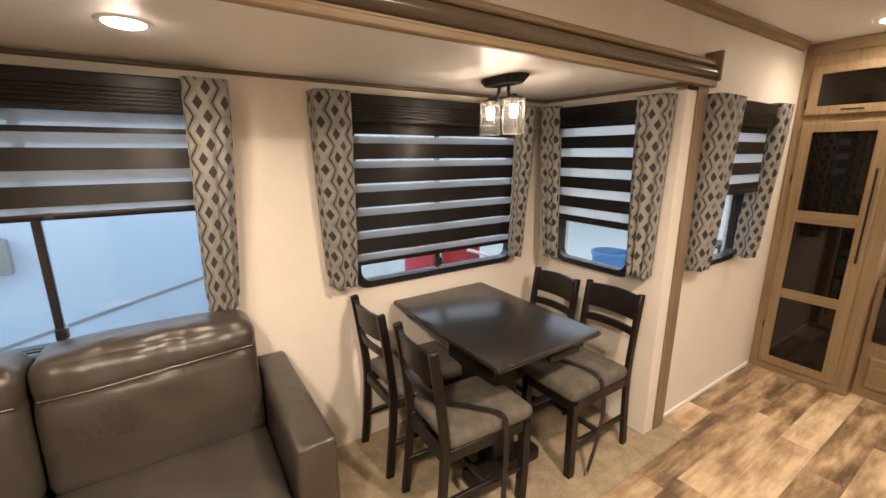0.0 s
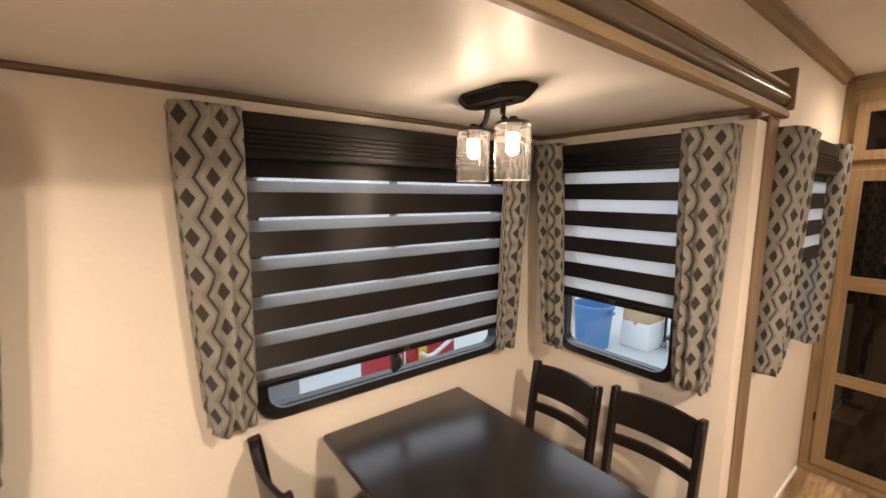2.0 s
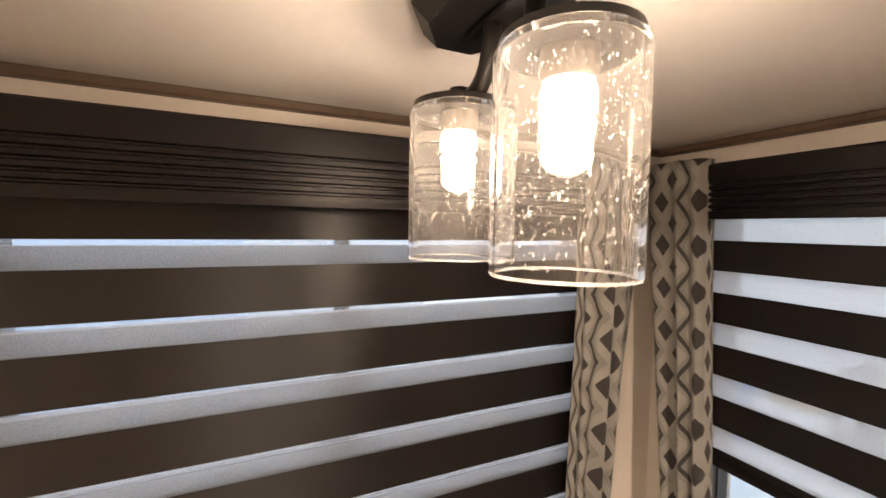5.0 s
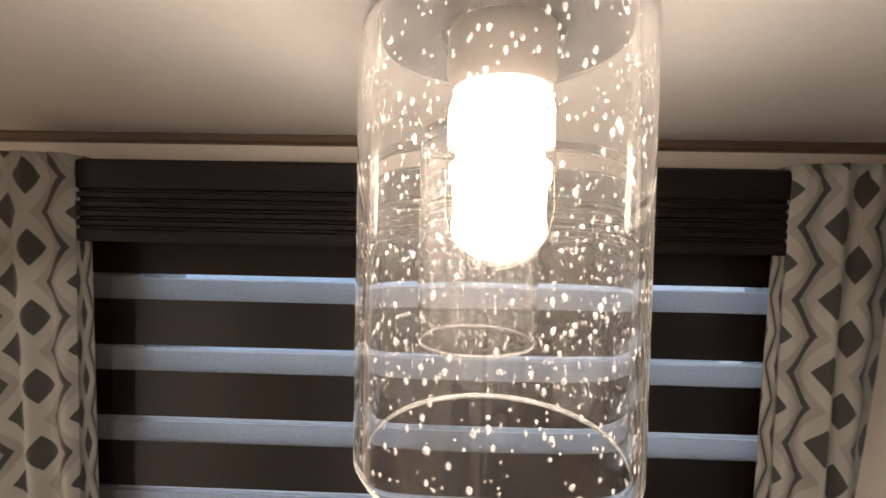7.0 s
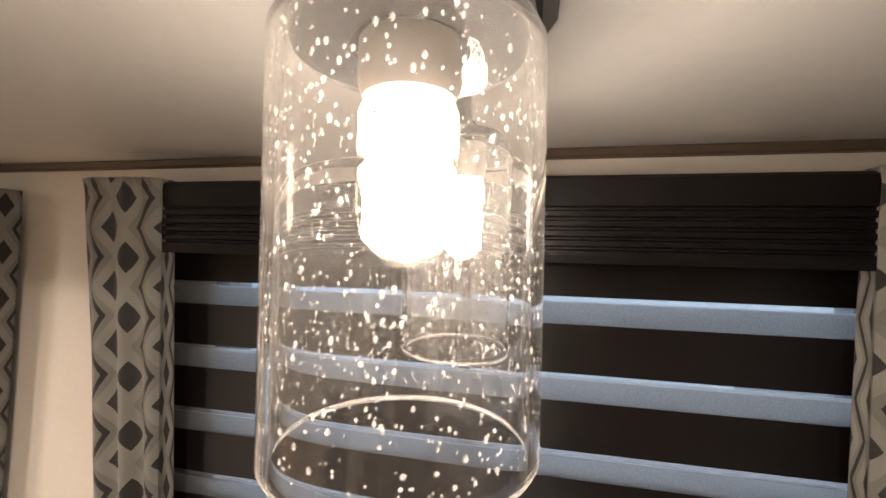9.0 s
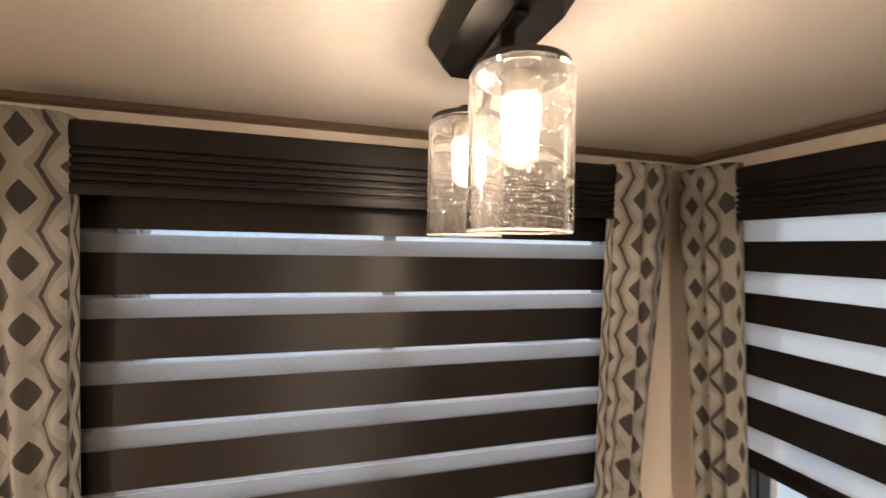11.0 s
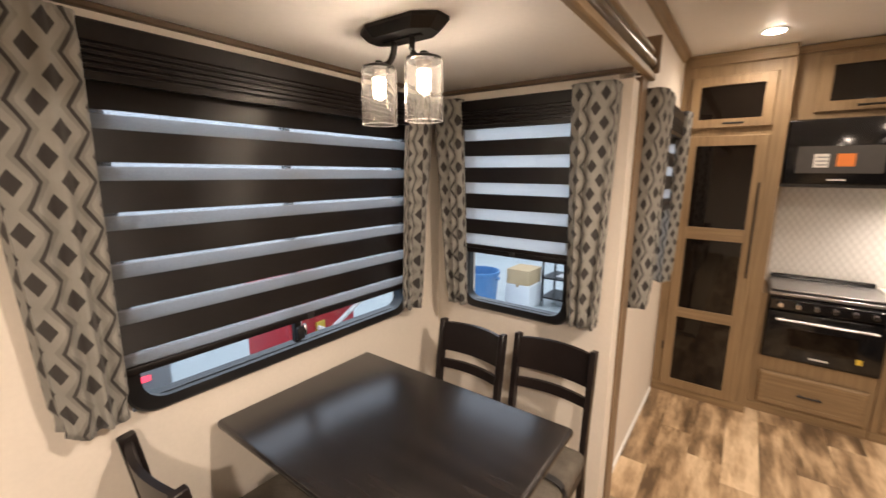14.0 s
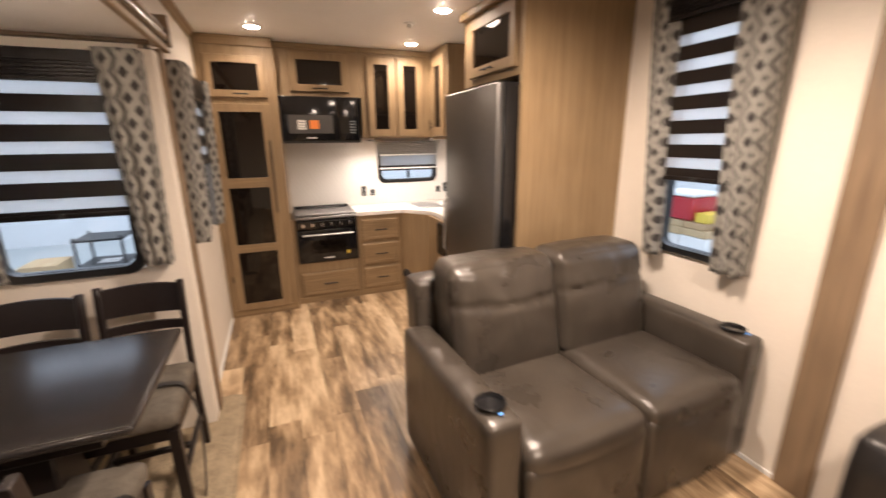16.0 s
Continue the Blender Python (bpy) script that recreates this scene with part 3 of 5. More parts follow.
def valance(m, a0, a1, z0=1.608, z1=1.735, depth=0.132):
    v = thing("valance", m, "black fluted wooden valance above the window", "valance")
    pts = [(-depth + 0.004, z1), (-depth, z1 - 0.004), (-depth, z0 + 0.072)]
    z = z0 + 0.072
    for k in range(5):
        pts += [(-depth + 0.005, z - 0.002), (-depth + 0.005, z - 0.0045), (-depth - 0.001, z - 0.0065), (-depth - 0.001, z - 0.0125)]
        z -= 0.0125
    pts += [(-depth, z0), (-depth + 0.014, z0), (-depth + 0.014, z1 - 0.014), (-0.002, z1 - 0.014), (-0.002, z1)]
    part("board", extrude_profile(pts, a0, a1, "x"), M_VALANCE, v, local=True, smooth=False)
    for x in (a0 - 0.012, a1):
        part("side_board", box(x, x + 0.012, -depth, -0.002, z0, z1, bev=0.002), M_VALANCE, v, local=True)
    return v


def zebra_blind(m, a0, a1, gaps, gap, bottom, slit=None, slit_low=False, top=1.725, y=-0.1, sheer=None):
    """Two layers of banded fabric. slit: the height left open where the rear layer is shifted."""
    b = thing("zebra_blind", m, "dark brown and sheer striped roller blind, partly lowered", "blind")
    edges = [top] + [e for g in gaps for e in (g, g - gap)] + [bottom + 0.02]
    for k in range(0, len(edges) - 1, 2):
        if edges[k] - edges[k + 1] > 0.004:
            part("band", box(a0, a1, y, y + 0.0015, edges[k + 1], edges[k]), M_BLIND, b, local=True, smooth=False)
            part("rear_band", box(a0 + 0.002, a1 - 0.002, y + 0.02, y + 0.0215, edges[k + 1] + (0.01 if slit else 0.003), edges[k] - (0.004 if slit else 0.003)), M_BLIND, b, local=True, smooth=False)
    for g in gaps:
        lo = max(g - gap, bottom + 0.02)
        part("sheer_band", box(a0, a1, y + 0.0004, y + 0.0009, lo, g - (slit if slit and not slit_low else 0.0)), sheer or M_SHEER, b, local=True, smooth=False)
        if slit:
            v0, v1 = (lo, lo + slit) if slit_low else (g - slit, g)
            part("veil", box(a0, a1, y + 0.012, y + 0.0125, v0 - 0.004, v1 + 0.004), M_VEIL, b, local=True, smooth=False)
            z1, z0 = (g + 0.006, lo + slit) if slit_low else (g - slit, lo - 0.02)
            part("rear_band", box(a0 + 0.002, a1 - 0.002, y + 0.017, y + 0.0185, z0, z1), M_DENSE, b, local=True, smooth=False)
    part("rail_clip", box((a0 + a1) / 2 - 0.012, (a0 + a1) / 2 + 0.012, y - 0.011, y - 0.0072, bottom + 0.002, bottom + 0.024, bev=0.002), M_OUTLET, b, local=True)
    part("bottom_rail", box(a0 - 0.002, a1 + 0.002, y - 0.007, y + 0.012, bottom, bottom + 0.021, bev=0.005, seg=2), M_VALANCE, b, local=True)
    return b


SHIFT = {1: 0.024, 2: 0.05, 3: 0.05, 4: 0.006, 5: 0.06}       # which stretch of the pattern a drape shows


def curtain(m, a0, a1, c0, c1, z0=0.885, z1=1.735, d0=0.158, d1=0.125, seed=0, pleats=4.5, inner=0):
    """A narrow gathered drape that wraps round its rod; a: top span, c: bottom span, d: how far it stands off the wall,
    inner: the side towards the window (-1 or 1), which turns back only a little, in front of the blind."""
    bm = bmesh.new()
    uvl = bm.loops.layers.uv.new("UVMap")
    N, R = 80, 44
    flat, side = max(0.165, 1.12 * abs(a1 - a0)), 5 * d0 * 0.95
    rnd = random.Random(seed)
    ph = [rnd.random() * 6.28 for _ in range(5)]
    grid, uvs = [], []
    for j in range(R + 1):
        h = j / R                       # 0 top, 1 bottom
        z = z1 + (z0 - z1) * h
        x0, x1 = a0 + (c0 - a0) * h ** 1.2, a1 + (c1 - a1) * h ** 1.2
        d = d0 + (d1 - d0) * h
        pinch = 0.05 * math.exp(-((h - 0.965) / 0.018) ** 2) + 0.02 * math.exp(-((h - 0.03) / 0.02) ** 2)
        x0, x1 = x0 + (x1 - x0) * pinch, x1 - (x1 - x0) * pinch
        row, ru = [], []
        for i in range(N + 1):
            s = i / N
            amp = (0.003 + 0.011 * h ** 0.8) * (1 + 0.35 * math.sin(3 * s * 6.28 + ph[3]))
            if h > 0.95:
                amp *= 0.7
            wave = math.sin(2 * math.pi * pleats * s + ph[0] + 0.9 * math.sin(2.2 * s * 6.28 + ph[1]) + 0.35 * math.sin(5 * h + ph[2]))
            fine = 0.0025 * (math.exp(-((h - 0.97) / 0.03) ** 2) + math.exp(-(h / 0.03) ** 2)) * math.sin(2 * math.pi * 17 * s + ph[4])
            off = amp * wave + fine
            if s < 0.2:
                k = s / 0.2
                x, y = x0 - off * 0.5, (-0.012 - (d - 0.03) * k) if inner >= 0 else -d + 0.018 + 0.025 * (1 - k)
            elif s > 0.8:
                k = (1 - s) / 0.2
                x, y = x1 + off * 0.5, (-0.012 - (d - 0.03) * k) if inner <= 0 else -d + 0.018 + 0.025 * (1 - k)
            else:
                k = (s - 0.2) / 0.6
                x, y = x0 + (x1 - x0) * k, -d + 0.018 * (abs(2 * k - 1) ** 8) + off
            row.append(bm.verts.new((x, y, z + 0.004 * math.sin(2 * math.pi * 3 * s + ph[2]) * h)))
            ru.append((flat * min(max((s - 0.2) / 0.6, 0), 1) + (min(s, 0.2) - 0.2 + max(s, 0.8) - 0.8) * side + SHIFT.get(seed, seed * 0.037) + 0.416, z + 0.0145))
        grid.append(row)
        uvs.append(ru)
    for j in range(R):
        for i in range(N):
            f = bm.faces.new((grid[j][i], grid[j + 1][i], grid[j + 1][i + 1], grid[j][i + 1]))
            for lp, (jj, ii) in zip(f.loops, ((j, i), (j + 1, i), (j + 1, i + 1), (j, i + 1))):
                lp[uvl].uv = uvs[jj][ii]
    ob = new("curtain", mesh_of("curtain", bm, M_CURTAIN, True))
    ob.matrix_basis = m
    mod = ob.modifiers.new("thickness", "SOLIDIFY")
    mod.thickness = 0.0025
    return tagged(ob, "narrow taupe curtain with dark diamonds and zigzags, gathered at the hem", "curtain", "window curtains")


BACK, END, MAIN, OPP, KIT = pose(0, YB, 0), pose(XE, 0, 0, 0, 0, -90), pose(0, YM, 0), pose(0, YS, 0, 0, 0, 180), pose(XK, 0, 0, 0, 0, -90)
window(1, BACK, *WB, mullion=1.135)
valance(BACK, 0.605, 1.665, z0=1.613, z1=1.724, depth=0.112)
zebra_blind(BACK, 0.59, 1.715, [1.5653 - 0.1068 * k for k in range(6)], 0.0385, 0.977, slit=0.0085, sheer=M_GREYSHEER, y=-0.055, top=1.716)
curtain(BACK, 0.50, 0.652, 0.545, 0.652, z0=0.9, z1=1.728, d0=0.134, d1=0.11, seed=1, inner=1)
curtain(BACK, 1.585, 1.725, 1.58, 1.663, d0=0.134, d1=0.115, z0=0.9, z1=1.728, seed=2, inner=-1)
window(2, END, -WE[1], -WE[0], WE[2], WE[3])
valance(END, -1.66, -1.08, z0=1.613, z1=1.724, depth=0.084)
zebra_blind(END, -1.66, -1.07, [1.6155 - 0.1066 * k for k in range(5)], 0.045, 1.108, y=-0.055, top=1.716)
curtain(END, -1.745, -1.605, -1.655, -1.575, z0=0.88, z1=1.735, d0=0.106, d1=0.1, seed=3, inner=1)
curtain(END, -1.153, -1.006, -1.122, -1.024, z0=0.895, z1=1.735, d0=0.106, d1=0.1, seed=4, inner=-1)
window(3, BACK, *WS, mullion=-0.375)
valance(BACK, -0.79, 0.13, z0=1.613, z1=1.724, depth=0.112)
zebra_blind(BACK, -0.8, 0.14, [1.612, 1.548, 1.433, 1.323], 0.046, 1.281, slit=0.014, slit_low=True, sheer=M_GREYSHEER, y=-0.06, top=1.716)
curtain(BACK, 0.066, 0.206, 0.062, 0.155, z0=0.9, z1=1.728, d0=0.15, d1=0.12, seed=5, inner=-1)
curtain(BACK, -0.9, -0.755, -0.83, -0.73, z0=0.9, z1=1.728, d0=0.14, d1=0.12, seed=6)
window(4, MAIN, *WM)
valance(MAIN, 2.37, 2.755, z0=1.613, z1=1.735, depth=0.1)
zebra_blind(MAIN, 2.26, 2.75, [1.585 - 0.1068 * k for k in range(3)], 0.045, 1.27, y=-0.075, top=1.72)
curtain(MAIN, 2.08, 2.35, 2.13, 2.25, z0=0.905, z1=1.745, d0=0.12, d1=0.1, seed=7)
curtain(MAIN, 2.77, 2.96, 2.73, 2.84, z0=0.89, z1=1.745, d0=0.12, d1=0.1, seed=8)
window(5, OPP, -WO[1], -WO[0], WO[2], WO[3])
valance(OPP, -1.33, -0.95, z0=1.89, z1=2.03, depth=0.115)
zebra_blind(OPP, -1.345, -0.92, [1.83 - 0.105 * k for k in range(6)], 0.046, 1.2, top=2.0, y=-0.08)
curtain(OPP, -1.455, -1.3, -1.36, -1.275, z0=0.825, z1=2.03, d0=0.105, d1=0.09, seed=9, inner=1)
curtain(OPP, -1.04, -0.86, -1.0, -0.875, z0=0.825, z1=2.03, d0=0.105, d1=0.09, seed=10, inner=-1)
window(6, KIT, -WK[1], -WK[0], WK[2], WK[3], mullion=0.66, latch=False)
shade = zebra_blind(KIT, 0.372, 0.952, [1.25], 0.095, 1.105, top=1.372, y=-0.04, sheer=M_DENSE)
for k in range(7):
    part("pleat", box(0.358 - 0.005 * k, 0.958 + 0.005 * k, -0.052, -0.0405, 1.268 + 0.0178 * k, 1.2815 + 0.0178 * k, bev=0.003), M_PLEAT, shade, local=True)
for z in (1.249, 1.121):
    part("hem_rail", box(0.366, 0.956, -0.0535, -0.0475, z, z + 0.014, bev=0.003), M_PLATE, shade, "pale rail", local=True)


# ---- dining things ----
TABLE = pose(1.132, 1.352, CARPET)
table = thing("dining_table", TABLE, "espresso wood pedestal dining table against the slide wall", "table")
TH = 0.768
part("tabletop", box(0.848, 1.412, 0.937, 1.742, TH - 0.026, TH, bev=0.012, seg=3), M_TABLE, table, "dark wood-grain table top with eased edges")
part("apron", box(0.9, 1.36, 1.02, 1.69, TH - 0.075, TH - 0.0265, bev=0.004), M_BLACK, table)
ped = part("pedestal", box(1.06, 1.2, 1.2, 1.56, 0.1, TH - 0.0755, bev=0.008), M_BLACK, table)
part("foot", box(0.93, 1.33, 1.16, 1.26, CARPET, 0.1, bev=0.012, seg=2), M_BLACK, ped)
part("foot", box(0.93, 1.33, 1.5, 1.6, CARPET, 0.1, bev=0.012, seg=2), M_BLACK, ped)
part("fold_arm", box(1.18, 1.36, 1.0, 1.03, TH - 0.11, TH - 0.0755, bev=0.004), M_BLACK, table)


def chair(m, label, lean=0.05):
    """A ladder-back dining chair; local y points to its front."""
    c = thing("dining_chair", m, label, "chair", "chairs round the table")
    W, D, HT, SH = 0.16, 0.215, 0.802, 0.425
    for sx in (-1, 1):
        # rear post: splayed below, leaning back above
        bm = bmesh.new()
        pts = []
        for k in range(13):
            z = HT * k / 12
            y = -D - 0.03 * max(0, (0.4 - z) / 0.4) ** 1.6 - lean * max(0, (z - 0.42) / 0.4) ** 1.25 + 0.02
            pts.append((sx * (W - 0.016), y, z))
        tube(bm, pts, 0, flat=(0.022, 0.036))
        bmesh.ops.bevel(bm, geom=[e for e in bm.edges if len(e.link_faces) == 2 and e.calc_face_angle(0) > 0.8], offset=0.003, segments=1, affect="EDGES")
        part("rear_leg", bm, M_BLACK, c, local=True)
        bm = bmesh.new()
        tube(bm, [(sx * (W - 0.02), D - 0.02, SH - 0.045), (sx * (W - 0.02), D - 0.022, 0.2), (sx * (W - 0.022), D - 0.028, 0)], 0, flat=(0.034, 0.034))
        part("front_leg", bm, M_BLACK, c, local=True, smooth=False)
        part("side_stretcher", box(sx * (W - 0.02) - 0.009, sx * (W - 0.02) + 0.009, -D + 0.005, D - 0.035, 0.15, 0.176, bev=0.003), M_BLACK, c, local=True)
        part("side_rail", box(sx * (W - 0.02) - 0.011, sx * (W - 0.02) + 0.011, -D + 0.02, D - 0.037, SH - 0.085, SH - 0.034, bev=0.003), M_BLACK, c, local=True)
    part("stretcher", box(-W + 0.03, W - 0.03, -0.01, 0.012, 0.152, 0.174, bev=0.003), M_BLACK, c, local=True)
    part("front_rail", box(-W + 0.038, W - 0.038, D - 0.034, D - 0.012, SH - 0.085, SH - 0.034, bev=0.003), M_BLACK, c, local=True)
    part("rear_rail", box(-W + 0.028, W - 0.028, -D + 0.01, -D + 0.03, SH - 0.085, SH - 0.034, bev=0.003), M_BLACK, c, local=True)

    def rail(name, z0, z1, thick, arch):
        bm = bmesh.new()
        n = 10
        rows = []
        for k in range(n + 1):
            s = -1 + 2 * k / n
            x = s * (W - 0.024)
            bow = -0.022 * (1 - s * s)
            row = []
            for z, dy in ((z0, 0), (z1 + arch * (1 - s * s), 0), (z1 + arch * (1 - s * s), thick), (z0, thick)):
                y = -D + 0.012 - lean * max(0, (z - 0.42) / 0.4) ** 1.25 + bow + dy
                row.append(bm.verts.new((x, y, z)))
            rows.append(row)
        for r0, r1 in zip(rows, rows[1:]):
            for j in range(4):
                bm.faces.new((r0[j], r0[(j + 1) % 4], r1[(j + 1) % 4], r1[j]))
        bm.faces.new(rows[0][::-1])
        bm.faces.new(rows[-1])
        bmesh.ops.recalc_face_normals(bm, faces=bm.faces)
        part(name, bm, M_BLACK, c, local=True)
    rail("top_rail", 0.672, 0.788, 0.016, 0.006)
    rail("back_slat", 0.596, 0.63, 0.014, 0.003)
    seat = part("seat", rbox(-W - 0.002, W + 0.002, -D + 0.035, D + 0.008, SH - 0.034, SH + 0.03, 0.026, 10, puff=(0, 0, 0.014)), M_SEAT, c, "grey-tan woven upholstered seat", local=True)
    return c


LBL = "espresso ladder-back chair with grey woven seat,"
chair_a = chair(pose(1.548, 1.146, CARPET, 0, 0, 90), LBL + " beside the post")
chair_b = copy_thing(chair_a, pose(1.495, 1.48, CARPET, 0, 0, 88))
chair_c = copy_thing(chair_a, pose(0.908, 1.19, CARPET, 0, 0, -93))
chair_d = copy_thing(chair_a, pose(0.893, 1.6, CARPET, 0, 0, -90))
tagged(chair_b, LBL + " tucked in the corner")
tagged(chair_c, LBL + " beside the sofa")
tagged(chair_d, LBL + " against the wall")


def strap(pts, label):
    bm = bmesh.new()
    fine = []
    P = [Vector(p) for p in pts]
    for i in range(len(P) - 1):
        a, b = P[max(i - 1, 0)], P[min(i + 2, len(P) - 1)]
        for k in range(6):
            t = k / 6
            fine.append(0.5 * ((2 * P[i]) + (P[i + 1] - a) * t + (2 * a - 5 * P[i] + 4 * P[i + 1] - b) * t * t + (3 * P[i] - a - 3 * P[i + 1] + b) * t ** 3))
    fine.append(P[-1])
    tube(bm, fine, 0, flat=(0.026, 0.003))
    s = thing("tie_down_strap", pose(*pts[-1]), label, "strap", "tie-down straps")
    part("webbing", bm, M_STRAP, s)
    e = pts[-1]
    part("buckle", box(e[0] - 0.008, e[0] + 0.008, e[1] - 0.004, e[1] + 0.004, e[2], e[2] + 0.03, bev=0.003), M_CHROME, s, "small metal hook")
    return s


SZ = CARPET + 0.473
strap([(1.41, 1.27, SZ + 0.003), (1.47, 1.2, SZ + 0.004), (1.5, 1.1, SZ + 0.004), (1.51, 1.02, SZ), (1.51, 0.985, SZ - 0.03), (1.505, 0.958, 0.36), (1.47, 0.955, 0.2), (1.43, 0.965, CARPET)],
      "black webbing strap over a chair seat, hanging to the carpet")
strap([(0.745, 1.33, SZ + 0.002), (0.8, 1.22, SZ + 0.004), (0.9, 1.1, SZ + 0.004), (0.955, 1.03, SZ - 0.005), (0.962, 1.012, SZ - 0.06), (0.965, 1.01, 0.3), (0.962, 1.012, 0.16), (0.96, 1.015, CARPET)],
      "black webbing strap over a chair seat beside the sofa")

# ceiling light over the table
LX, LYL, LYR = 1.172, 1.407, 1.263
light = thing("ceiling_light", pose(1.175, 1.33, ZS), "two-arm black ceiling light with seeded glass shades, lit", "ceiling light")
bm = bmesh.new()
outline = [(-0.052, -0.072), (-0.022, -0.12), (0.022, -0.12), (0.052, -0.072), (0.052, 0.072), (0.022, 0.12), (-0.022, 0.12), (-0.052, 0.072)]
rows = [[bm.verts.new((1.175 + x * g, 1.33 + y * g, z)) for x, y in outline] for z, g in ((ZS - 0.0005, 1.0), (ZS - 0.009, 1.0), (ZS - 0.03, 0.8))]
for r0, r1 in zip(rows, rows[1:]):
    for k in range(8):
        bm.faces.new((r0[k], r0[(k + 1) % 8], r1[(k + 1) % 8], r1[k]))
bm.faces.new(rows[0])
bm.faces.new(rows[-1])
bmesh.ops.recalc_face_normals(bm, faces=bm.faces)
canopy = part("canopy", bm, M_METALBLK, light, smooth=False)
part("canopy_rib", box(1.168, 1.182, 1.27, 1.39, ZS - 0.035, ZS - 0.0295, bev=0.002), M_METALBLK, canopy)
bub = random.Random(5)
R0, SHADE0, SHADE1 = 0.0446, 1.56, 1.692
for cy, s in ((LYL, 1), (LYR, -1)):
    y0 = 1.33 + s * 0.028
    pts = [(LX + 0.004, y0, ZS - 0.028), (LX + 0.004, y0, ZS - 0.045)] + [(LX + 0.002, y0 + s * 0.03 * (1 - math.cos(radians(a))), ZS - 0.052 - 0.03 * math.sin(radians(a))) for a in range(15, 100, 15)] + [(LX, cy - s * 0.012, ZS - 0.083), (LX, cy + s * 0.012, ZS - 0.081)]
    part("arm", tube(bmesh.new(), pts, 0.0075, 10), M_METALBLK, light)
    part("cap", lathe(bmesh.new(), [(0, SHADE1 + 0.02), (0.009, SHADE1 + 0.02), (0.01, SHADE1 + 0.012), (0.026, SHADE1 + 0.011), (0.041, SHADE1 + 0.006), (0.042, SHADE1 + 0.0008), (0, SHADE1 + 0.0008)], 32, (LX, cy, 0)), M_METALBLK, light)
    shade = part("shade", lathe(bmesh.new(), [(R0, SHADE0 + 0.001), (R0, SHADE1 - 0.004), (R0 - 0.002, SHADE1), (0.02, SHADE1), (0.02, SHADE1 - 0.003), (R0 - 0.005, SHADE1 - 0.004), (R0 - 0.0035, SHADE1 - 0.007), (R0 - 0.0035, SHADE0 + 0.001), (R0 - 0.0017, SHADE0 - 0.0006), (R0, SHADE0 + 0.001)], 72, (LX, cy, 0)), M_GLASS, light, "clear seeded glass cylinder full of bubbles")
    shade.visible_shadow = False
    rim = part("rim", tube(bmesh.new(), [(LX + (R0 - 0.0017) * math.cos(a * math.pi / 36), cy + (R0 - 0.0017) * math.sin(a * math.pi / 36), SHADE0 + 0.0002) for a in range(73)], 0.0012, 6), M_BUBBLE, shade)
    rim.visible_shadow = False
    bm = bmesh.new()
    ball = bmesh.new()
    bmesh.ops.create_icosphere(ball, subdivisions=1, radius=1)
    bv, bf = [v.co.copy() for v in ball.verts], [[v.index for v in q.verts] for q in ball.faces]
    ball.free()
    vs, fs = [], []
    for k in range(1850):
        a, z = bub.random() * 6.283, SHADE0 + 0.006 + (SHADE1 - SHADE0 - 0.014) * bub.random() ** 1.1
        r = 0.0003 + 0.00054 * bub.random() ** 2.5
        mtx = pose(LX + (R0 - 0.00175) * math.cos(a), cy + (R0 - 0.00175) * math.sin(a), z) @ Matrix.Diagonal((r, r, r * (1.1 + 0.7 * bub.random()), 1))
        fs += [[q + len(vs) for q in poly] for poly in bf]
        vs += [mtx @ v for v in bv]
    seeds = bpy.data.meshes.new("bubbles")
    seeds.from_pydata(vs, [], fs)
    bm.from_mesh(seeds)
    bpy.data.meshes.remove(seeds)
    bb = part("bubbles", bm, M_BUBBLE, shade)
    tagged(bb, kind="stuff")
    bb.visible_shadow = False
    part("socket", lathe(bmesh.new(), [(0, SHADE1 - 0.001), (0.017, SHADE1 - 0.001), (0.0175, SHADE1 - 0.014), (0.0155, SHADE1 - 0.019), (0, SHADE1 - 0.019)], 24, (LX, cy, 0)), M_SOCKET, light, "grey lamp socket")
    top = SHADE1 - 0.0195
    bulb = part("bulb", lathe(bmesh.new(), [(0, top), (0.0155, top - 0.0005), (0.0172, top - 0.004), (0.0174, top - 0.036), (0.016, top - 0.044), (0.011, top - 0.051), (0.005, top - 0.0545), (0, top - 0.0555)], 28, (LX, cy, 0)), M_ENVELOPE, light, "clear glass bulb with glowing core")
    bulb.visible_shadow = False
    part("collar", lathe(bmesh.new(), [(0, top - 0.001), (0.0150, top - 0.001), (0.0166, top - 0.0045), (0.0166, top - 0.0145), (0.013, top - 0.0165), (0, top - 0.0165)], 24, (LX, cy, 0)), M_BULB, bulb, "glowing collar")
    core = lathe(bmesh.new(), [(0, top - 0.0168), (0.0135, top - 0.0168), (0.014, top - 0.0205), (0.0162, top - 0.0225), (0.0162, top - 0.0265), (0.0148, top - 0.029), (0.0146, top - 0.038), (0.0152, top - 0.0425), (0.0146, top - 0.0455), (0.009, top - 0.0505), (0, top - 0.053)], 24, (LX, cy, 0))
    part("core", core, M_BULB, bulb, "glowing inner core")


